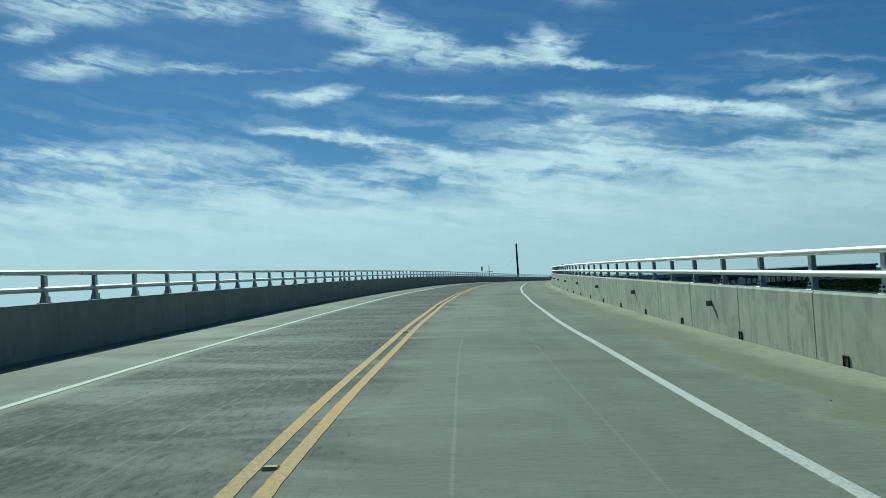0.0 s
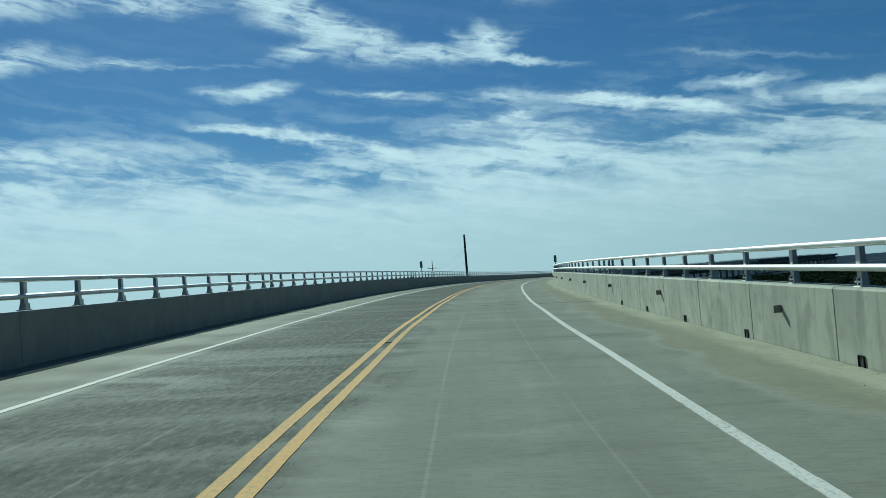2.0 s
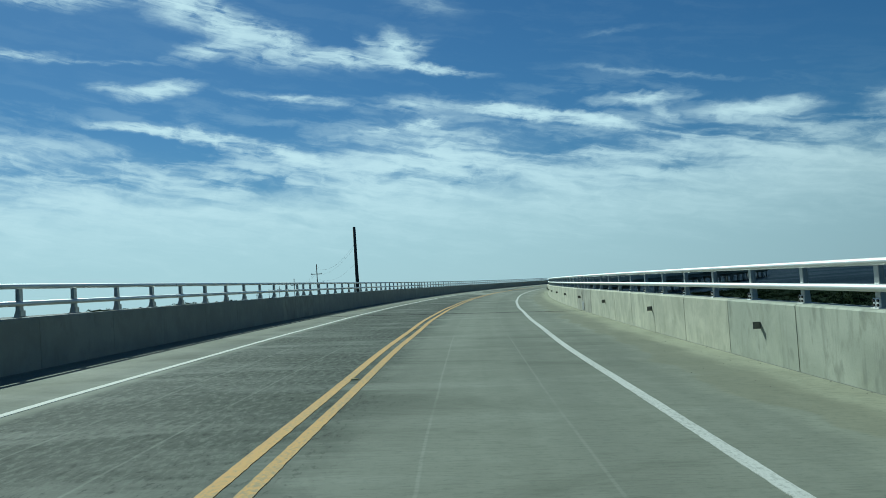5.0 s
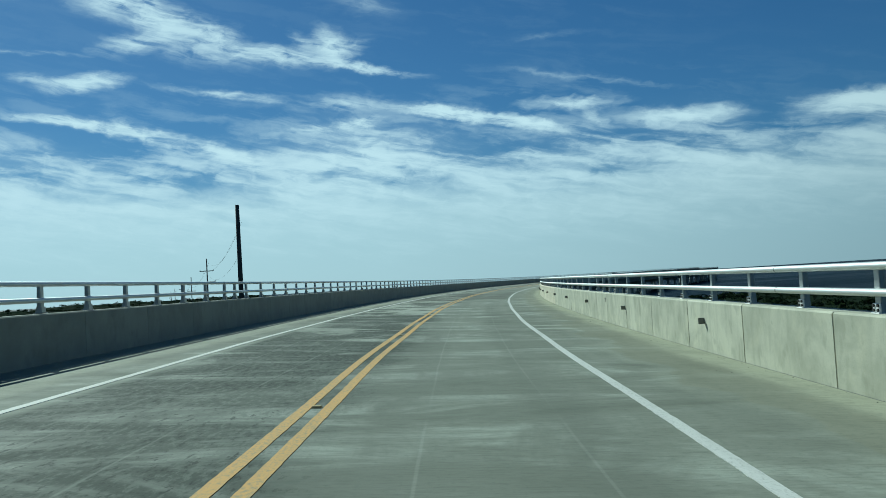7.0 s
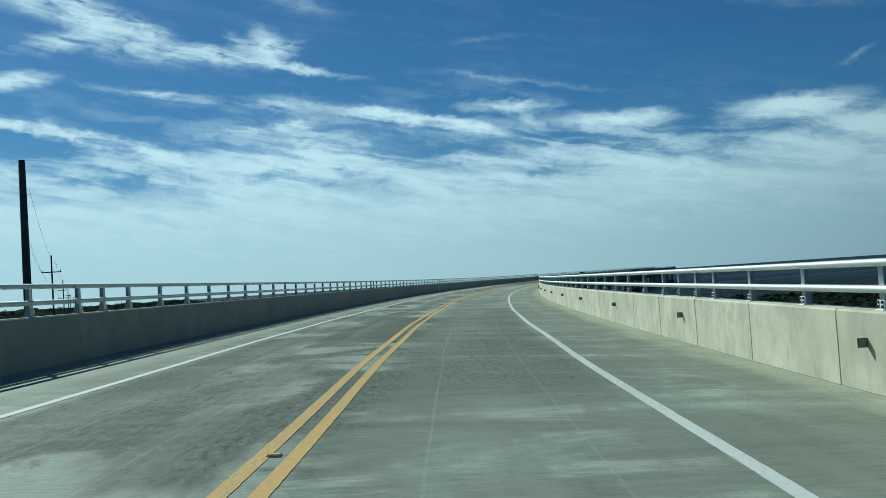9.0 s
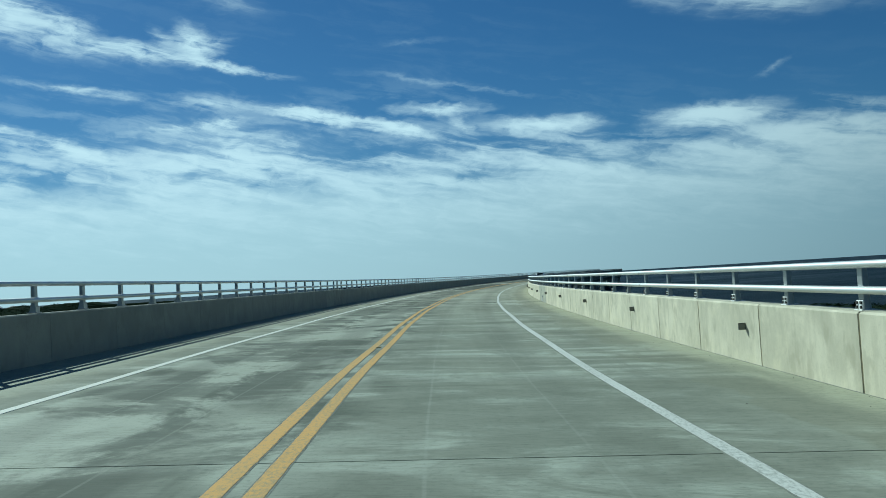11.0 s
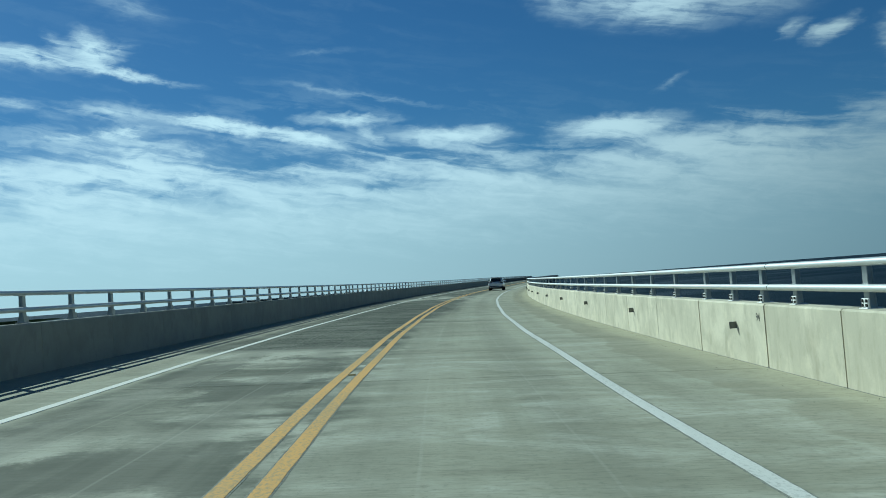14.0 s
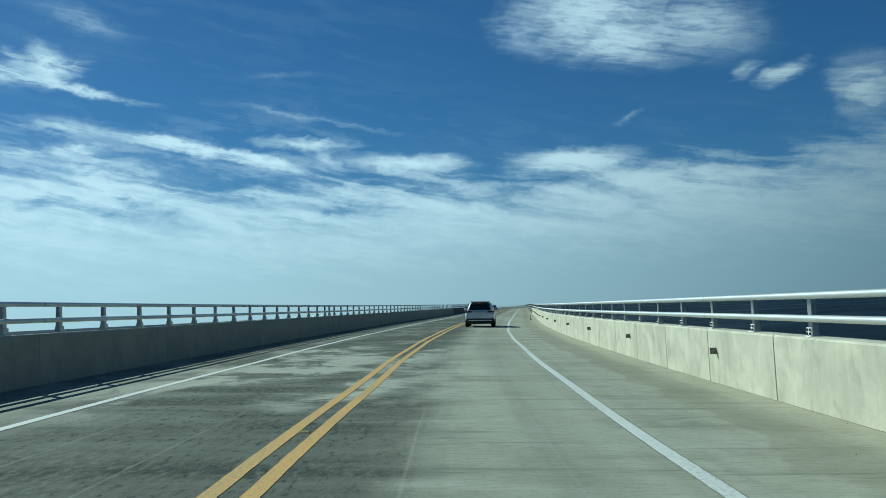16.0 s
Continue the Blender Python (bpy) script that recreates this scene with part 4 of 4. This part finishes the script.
for a, b in zip(tops, tops[1:]):
    for dz, dx in ((-5.2, -0.5), (-3.0, 0.6), (-8.0, 0.3)):
        a1 = a + Vector((dx, 0, dz - (0 if a is tops[0] else -2.0)))
        b1 = b + Vector((dx * 2, 0, dz * 0.62))
        curve = bpy.data.curves.new("wire", "CURVE")
        curve.dimensions, curve.bevel_depth = "3D", 0.013
        line_ = curve.splines.new("POLY")
        line_.points.add(12)
        for i in range(13):
            k = i / 12
            p = a1.lerp(b1, k) - Vector((0, 0, 4 * k * (1 - k) * 2.2))
            line_.points[i].co = (*p, 1)
        curve.materials.append(DARK)
        tagged(new("power_line_wire", curve), "thin sagging black wire strung between poles", "power line", "power line wires")


# ---- two small houses behind the dunes ----
def house(x, y, w, d, h, tint):
    z = land_height(x, y)
    e = empty("beach_house", Matrix.Translation((x, y, z)) @ Matrix.Rotation(0.2, 4, "Z"), "pale boxy beach house on stilts behind the dunes", "house", "beach houses")
    siding = speckled("house_siding", tuple(0.8 * v for v in tint), tint, 2.0, 0.8)
    part("wall", box_mesh("wall", siding, -w / 2, w / 2, -d / 2, d / 2, 2.4, 2.4 + h, bevel=0.03), e)
    bm = bmesh.new()
    ring = [bm.verts.new(v) for v in ((-w / 2 - 0.4, -d / 2 - 0.4, 2.4 + h), (w / 2 + 0.4, -d / 2 - 0.4, 2.4 + h), (w / 2 + 0.4, d / 2 + 0.4, 2.4 + h), (-w / 2 - 0.4, d / 2 + 0.4, 2.4 + h))]
    up = [bm.verts.new(v) for v in ((-w / 4, 0, 2.4 + h + 1.8), (w / 4, 0, 2.4 + h + 1.8))]
    for f in ((ring[0], ring[1], up[1], up[0]), (ring[1], ring[2], up[1]), (ring[2], ring[3], up[0], up[1]), (ring[3], ring[0], up[0]), ring[::-1]):
        bm.faces.new(f)
    part("roof", from_bm("roof", bm, speckled("house_roof", (0.38, 0.38, 0.37), (0.48, 0.48, 0.46), 2.0)), e)
    stilt = box_mesh("stilt", POLEWOOD, -0.15, 0.15, -0.15, 0.15, -0.5, 2.4)
    for i in (-1, 1):
        for j in (-1, 1):
            part("stilt", stilt, e, "", Matrix.Translation((i * (w / 2 - 0.3), j * (d / 2 - 0.3), 0)))
    pane = box_mesh("window", DARK, -0.6, 0.6, -0.03, 0.03, 0, 1.3)
    for i in (-1, 1):
        part("window", pane, e, "", Matrix.Translation((i * w / 4, -d / 2 - 0.02, 2.4 + h * 0.4)))


house(-21.0, 1450.0, 9.0, 8.0, 3.4, (0.55, 0.55, 0.52))
house(-5.0, 1450.0, 8.0, 8.0, 3.2, (0.62, 0.60, 0.55))


# ---- mile markers on both parapets ----
def mile_marker(s, side, base, panel_mat, label, tall):
    e = empty("mile_marker", stand(s, base + side * 0.36, 0.6), label, "road sign", "mile markers")
    part("post", box_mesh("post", STEEL, -0.035, 0.035, -0.025, 0.025, 0.0, 1.75, bevel=0.005), e, "dark steel sign post")
    face = part("panel", box_mesh("panel", panel_mat, -0.125, 0.125, -0.045, -0.028, 1.9 - tall, 1.9, bevel=0.004), e)
    if panel_mat is GREEN:
        for k in range(3):
            part("lettering", box_mesh("lettering", SIGNWHITE, -0.055, 0.055, -0.051, -0.046, 1.33 + k * 0.19, 1.33 + k * 0.19 + 0.12), face, "illegible white lettering bar")


mile_marker(137.8, 1, BASE_R, GREEN, "narrow upright green road sign on a post", 0.64)
mile_marker(138.8, -1, BASE_L, SIGNBACK, "narrow upright road sign seen from its back", 0.62)

# ---- reflectors on the parapet ----
def reflector():
    e = empty("barrier_reflector", IDENT, "small dark reflector bracket on the concrete parapet", "reflector", "barrier reflectors")
    bm = bmesh.new()
    add_box(bm, -0.115, 0.0, -0.008, 0.008, -0.055, 0.055, 0.003)
    part("plate", from_bm("plate", bm, PLATE), e)
    part("foot", box_mesh("foot", PLATE, -0.006, 0.004, -0.008, 0.07, -0.05, 0.05, bevel=0.002), e)
    part("lens", box_mesh("lens", plain("lens", (0.17, 0.175, 0.155), 0.3), -0.105, -0.012, -0.0125, -0.0085, -0.045, 0.045, bevel=0.002), e)
    return e


known_i = [0, 9, 21, 26, 29, 31, 39, 41, 46, 50, 80]
known_s = [17.3, 93.4, 192.5, 233.5, 257.5, 274.0, 341.7, 358.4, 399.1, 431.1, 674.0]
first = reflector()
first.matrix_world = stand(9.0, BASE_R, 0.575)
for i in range(68):
    s = float(np.interp(i, known_i, known_s))
    copy_thing(first, stand(s, BASE_R, 0.575))

# ---- drain openings at the foot of the parapet ----
def scupper():
    e = empty("drain_scupper", IDENT, "small dark drain opening at the foot of the parapet", "drain", "parapet drains")
    bm = bmesh.new()
    for y0, y1, z0, z1 in ((-0.08, -0.066, 0.0, 0.13), (0.066, 0.08, 0.0, 0.13), (-0.08, 0.08, 0.13, 0.144)):
        add_box(bm, -0.022, 0.004, y0, y1, z0, z1, 0.002)
    part("frame", from_bm("frame", bm, RUBBER), e)
    # no recess: a flat plate coloured near black for the shade inside a hole
    part("opening", box_mesh("opening", DARK, -0.008, 0.004, -0.066, 0.066, 0.0, 0.13), e)
    return e


hole = scupper()
hole.matrix_world = stand(2.6, BASE_R, 0.0)
for i in range(1, 19):
    copy_thing(hole, stand(2.6 + 4.32 * i + (2.4 if i > 13 else 0), BASE_R, 0.0))

# ---- cover plates, stencilled numbers ----
def cover_plate(s, side, base):
    e = empty("joint_cover_plate", stand(s, base, 0.02), "grey steel cover plate bolted over a parapet joint", "cover plate", "joint cover plates")
    x0, x1 = sorted((-0.014 * side, -0.002 * side))
    part("plate", box_mesh("plate", COVER, x0, x1, -0.5, 0.32, 0.03, 0.37, bevel=0.004), e)
    bolt = rod_mesh("bolt", DARK, 0.014, 0.014, 0.012, 8, "X")
    for z in (0.11, 0.2, 0.29):
        part("bolt", bolt, e, "", Matrix.Translation((-0.024, -0.42, z)))


for s in WIDE:
    cover_plate(s, 1, BASE_R)


def stencil(s, words, h):
    """Black figures on the inner face of the parapet, read from the road."""
    m = stand(s, BASE_R - 0.003, h) @ Matrix(((0, 0, -1, 0), (-1, 0, 0, 0), (0, 1, 0, 0), (0, 0, 0, 1)))
    if words:
        text = bpy.data.curves.new("stencil", "FONT")
        text.body, text.size, text.align_x, text.extrude = words, 0.17, "CENTER", 0.0005
        tmp = new("tmp", text)
        me = bpy.data.meshes.new_from_object(tmp.evaluated_get(bpy.context.evaluated_depsgraph_get()))
        bpy.data.objects.remove(tmp)
        me.materials.clear()
        me.materials.append(STENCIL)
    else:
        bm = bmesh.new()
        for k in (-0.09, 0.0, 0.09):
            add_box(bm, k - 0.018, k + 0.018, 0.0, 0.12, -0.0005, 0.0005)
        me = from_bm("stencil", bm, STENCIL)
    ob = tagged(new("stencilled_number", me), "black stencilled bent number on the parapet", "painted number", "bent numbers")
    ob.matrix_world = m


stencil(354.0 + 0.24, "95", 0.64)
stencil(397.8 + 0.28, "94", 0.68)
stencil(175.05 + 0.25, "", 0.66)
stencil(46.2 - 0.4, "", 0.66)
stencil(241.3, "", 0.12)
stencil(220.4 + 0.4, "", 0.66)

# ---- raised markers between the yellow lines ----
def raised_marker():
    e = empty("raised_marker", IDENT, "small raised yellow road marker between the lines", "road stud", "road studs")
    bm = bmesh.new()
    add_box(bm, -0.06, 0.06, -0.055, 0.055, 0.0, 0.022)
    top = [v for v in bm.verts if v.co.z > 0.01]
    for v in top:
        v.co.x *= 0.8
        v.co.y *= 0.5
    part("body", from_bm("body", bm, plain("marker_shell", (0.55, 0.43, 0.18), 0.9)), e)
    part("lens", box_mesh("lens", plain("marker_lens", (0.45, 0.42, 0.32), 0.6), -0.035, 0.035, -0.042, -0.036, 0.004, 0.012), e, "pale reflecting lens")
    return e


stud = raised_marker()
stud_at = lambda i: float(np.interp(i, [-2, 0, 17, 25, 32, 40], [6.1, 32.3, 254.6, 360.6, 449.6, 552.0]))
stud.matrix_world = stand(stud_at(-2), 0.01, 0.002, False)
for i in range(-1, 41):
    copy_thing(stud, stand(stud_at(i), 0.01, 0.002, False))

# ---- small delineator post on the shoulder ----
d = empty("delineator_post", stand(525.0, 5.6, 0.0), "thin upright delineator post on the shoulder", "delineator")
part("stem", rod_mesh("stem", SIGNBACK, 0.05, 0.04, 0.55, 10), d)
part("foot", rod_mesh("foot", RUBBER, 0.08, 0.06, 0.04, 12), d)

# ---- gravel and litter on the shoulder ----
verts, faces = [], []
g = np.random.default_rng(8)
for i in range(1500):
    s, u = g.uniform(0, 470), 6.2 - abs(g.normal()) * (0.7 if i < 700 else 0.06)
    if g.uniform() < 0.2:
        s, u = g.uniform(345, 352), g.uniform(4.2, 5.6)
    r = g.uniform(0.003, 0.010)
    p = road(s, u, r * 0.4)
    k = len(verts)
    verts += [p + Vector(v) * r for v in ((-1, -.6, -.5), (.9, -.7, -.5), (.8, .9, -.5), (-.7, .8, -.5), (.1, 0, .7))]
    faces += [(k, k + 1, k + 4), (k + 1, k + 2, k + 4), (k + 2, k + 3, k + 4), (k + 3, k, k + 4)]
tagged(new("gravel", mesh_of("gravel", verts, faces, plain("grit", (0.07, 0.06, 0.045), 0.9))), "scattered grit and dark pebbles on the shoulder", "gravel", kind="stuff")


# ---- the car ahead ----
def loft(name, mat, rings, smooth=True, caps=True):
    bm = bmesh.new()
    rows = [[bm.verts.new(p) for p in r] for r in rings]
    n = len(rows[0])
    for a, b in zip(rows, rows[1:]):
        for j in range(n):
            bm.faces.new((a[j], a[(j + 1) % n], b[(j + 1) % n], b[j]))
    if caps:
        bm.faces.new(rows[0])
        bm.faces.new(rows[-1])
    return from_bm(name, bm, mat, smooth)


def section(y, half, low, high, top=1.0, power=4.0, n=28):
    """A rounded box across the car at y; top: how much narrower it is above."""
    out = []
    for i in range(n):
        a = 2 * math.pi * i / n
        c, s_ = math.cos(a), math.sin(a)
        x, z = math.copysign(abs(c) ** (2 / power), c), math.copysign(abs(s_) ** (2 / power), s_)
        k = 1 + (top - 1) * (z + 1) / 2
        out.append((x * half * k, y, (low + high) / 2 + z * (high - low) / 2))
    return out


def spin(name, mat, profile, n=28):
    rings = [[(x, r * math.cos(2 * math.pi * i / n), r * math.sin(2 * math.pi * i / n)) for i in range(n)] for x, r in profile]
    return loft(name, mat, rings)


def suv(m):
    e = empty("car", m, "clean silver white mid-size SUV on the concrete road", "car")
    paint = plain("silver_paint", (0.70, 0.71, 0.71), 0.28, 0.1, 0.6)
    trim, glass = plain("dark_trim", (0.025, 0.025, 0.027), 0.6), plain("tinted_glass", (0.008, 0.01, 0.011), 0.06, 0.0, 0.5)
    red, chrome = plain("tail_lens", (0.045, 0.008, 0.008), 0.2, 0.0, 0.6), plain("chrome", (0.5, 0.5, 0.5), 0.25, 0.9)
    body = part("body", loft("body", paint, [section(0.0, 0.80, 0.52, 0.98), section(0.05, 0.90, 0.42, 1.06), section(0.22, 0.97, 0.36, 1.12), section(0.9, 1.0, 0.32, 1.14, 0.97),
                section(2.4, 1.0, 0.32, 1.10, 0.97), section(3.6, 0.99, 0.32, 1.05, 0.96), section(4.4, 0.96, 0.34, 0.95, 0.95), section(4.78, 0.86, 0.4, 0.82), section(4.9, 0.7, 0.45, 0.72)]), e)
    part("cabin", loft("cabin", paint, [section(0.16, 0.86, 1.02, 1.14, 0.95), section(0.42, 0.88, 1.02, 1.50, 0.80), section(0.62, 0.88, 1.02, 1.69, 0.77), section(1.2, 0.89, 1.02, 1.74, 0.77),
                section(2.3, 0.89, 1.02, 1.73, 0.77), section(3.0, 0.88, 1.02, 1.45, 0.80), section(3.6, 0.85, 1.0, 1.06, 0.95)]), e)
    bm = bmesh.new()
    quad = [(-0.70, 0.17, 1.13), (0.70, 0.17, 1.13), (0.60, 0.47, 1.56), (-0.60, 0.47, 1.56)]
    fr = [bm.verts.new(Vector(v) + Vector((0, -0.035, 0.02))) for v in quad]
    bk = [bm.verts.new(Vector(v) + Vector((0, 0.06, -0.03))) for v in quad]
    bm.faces.new(fr)
    bm.faces.new(bk[::-1])
    for j in range(4):
        bm.faces.new((fr[j], fr[(j + 1) % 4], bk[(j + 1) % 4], bk[j]))
    part("rear_window", from_bm("rear_window", bm, glass), e, "dark tinted rear window")
    for sx in (-1, 1):
        bm = bmesh.new()
        ring = [bm.verts.new((sx * x, y, z)) for x, y, z in ((0.888, 0.75, 1.16), (0.888, 3.2, 1.14), (0.745, 2.7, 1.56), (0.735, 0.95, 1.62))]
        out = [bm.verts.new(v.co + Vector((sx * 0.022, 0, 0))) for v in ring]
        bm.faces.new(ring)
        bm.faces.new(out)
        for j in range(4):
            bm.faces.new((ring[j], ring[(j + 1) % 4], out[(j + 1) % 4], out[j]))
        part("side_window", from_bm("side_window", bm, glass), e, "dark tinted side window")
        x0, x1 = sorted((sx * 0.50, sx * 0.945))
        lamp = part("tail_light", box_mesh("tail_light", red, x0, x1, -0.02, 0.14, 0.97, 1.08, bevel=0.03, segments=2), e, "dark red tail light")
        x0, x1 = sorted((sx * 0.72, sx * 0.9))
        part("reflector", box_mesh("reflector", red, x0, x1, -0.02, 0.04, 0.6, 0.63, bevel=0.005), e, "red bumper reflector")
        x0, x1 = sorted((sx * 0.55, sx * 0.78))
        part("exhaust", box_mesh("exhaust", chrome, x0, x1, -0.02, 0.12, 0.40, 0.47, bevel=0.02, segments=2), e, "chrome exhaust tip")
        mirror = part("mirror", loft("mirror", paint, [section(3.0, 0.11, 1.12, 1.27), section(3.07, 0.13, 1.11, 1.28), section(3.16, 0.08, 1.14, 1.25)]), e, "", Matrix.Translation((sx * 1.08, 0, 0)))
        part("mirror_stalk", box_mesh("mirror_stalk", trim, *sorted((sx * -0.18, sx * -0.06)), 3.05, 3.12, 1.12, 1.17, bevel=0.01), mirror)
        part("roof_rail", loft("roof_rail", chrome, [section(0.85, 0.02, 1.68, 1.71), section(1.1, 0.022, 1.715, 1.75), section(2.2, 0.022, 1.71, 1.74), section(2.5, 0.02, 1.65, 1.68)]), e, "", Matrix.Translation((sx * 0.62, 0, 0)))
    part("bumper", loft("bumper", trim, [section(-0.05, 0.86, 0.36, 0.56), section(0.02, 0.95, 0.33, 0.60), section(0.3, 0.985, 0.32, 0.58)]), e, "dark lower bumper")
    part("skid_trim", box_mesh("skid_trim", paint, -0.78, 0.78, -0.075, 0.0, 0.42, 0.49, bevel=0.02), e, "silver strip across the dark bumper")
    part("spoiler", box_mesh("spoiler", paint, -0.62, 0.62, 0.28, 0.7, 1.66, 1.71, bevel=0.02, segments=2), e)
    part("number_plate", box_mesh("number_plate", SIGNWHITE, -0.15, 0.15, -0.02, 0.06, 0.82, 0.97, bevel=0.004), e, "pale blank number plate")
    part("tailgate_strip", box_mesh("tailgate_strip", chrome, -0.42, 0.42, -0.015, 0.06, 1.0, 1.03, bevel=0.006), e, "chrome tailgate strip")
    part("underbody", box_mesh("underbody", trim, -0.85, 0.85, 0.25, 4.5, 0.22, 0.4, bevel=0.03), e)
    tyre = spin("tyre", RUBBER, [(-0.125, 0.24), (-0.13, 0.33), (-0.10, 0.37), (0.10, 0.37), (0.13, 0.33), (0.125, 0.24)])
    rim = spin("rim", chrome, [(-0.07, 0.05), (-0.115, 0.12), (-0.118, 0.235), (0.118, 0.235), (0.115, 0.12), (0.07, 0.05)])
    for sx in (-1, 1):
        for y in (0.95, 3.9):
            w = empty("wheel", IDENT)
            w.parent = e
            w.matrix_local = Matrix.Translation((sx * 0.86, y, 0.37))
            part("tyre", tyre, w, "black rubber tyre")
            part("rim", rim, w, "grey alloy rim")


suv(stand(497.5, 1.81, 0.004, False))
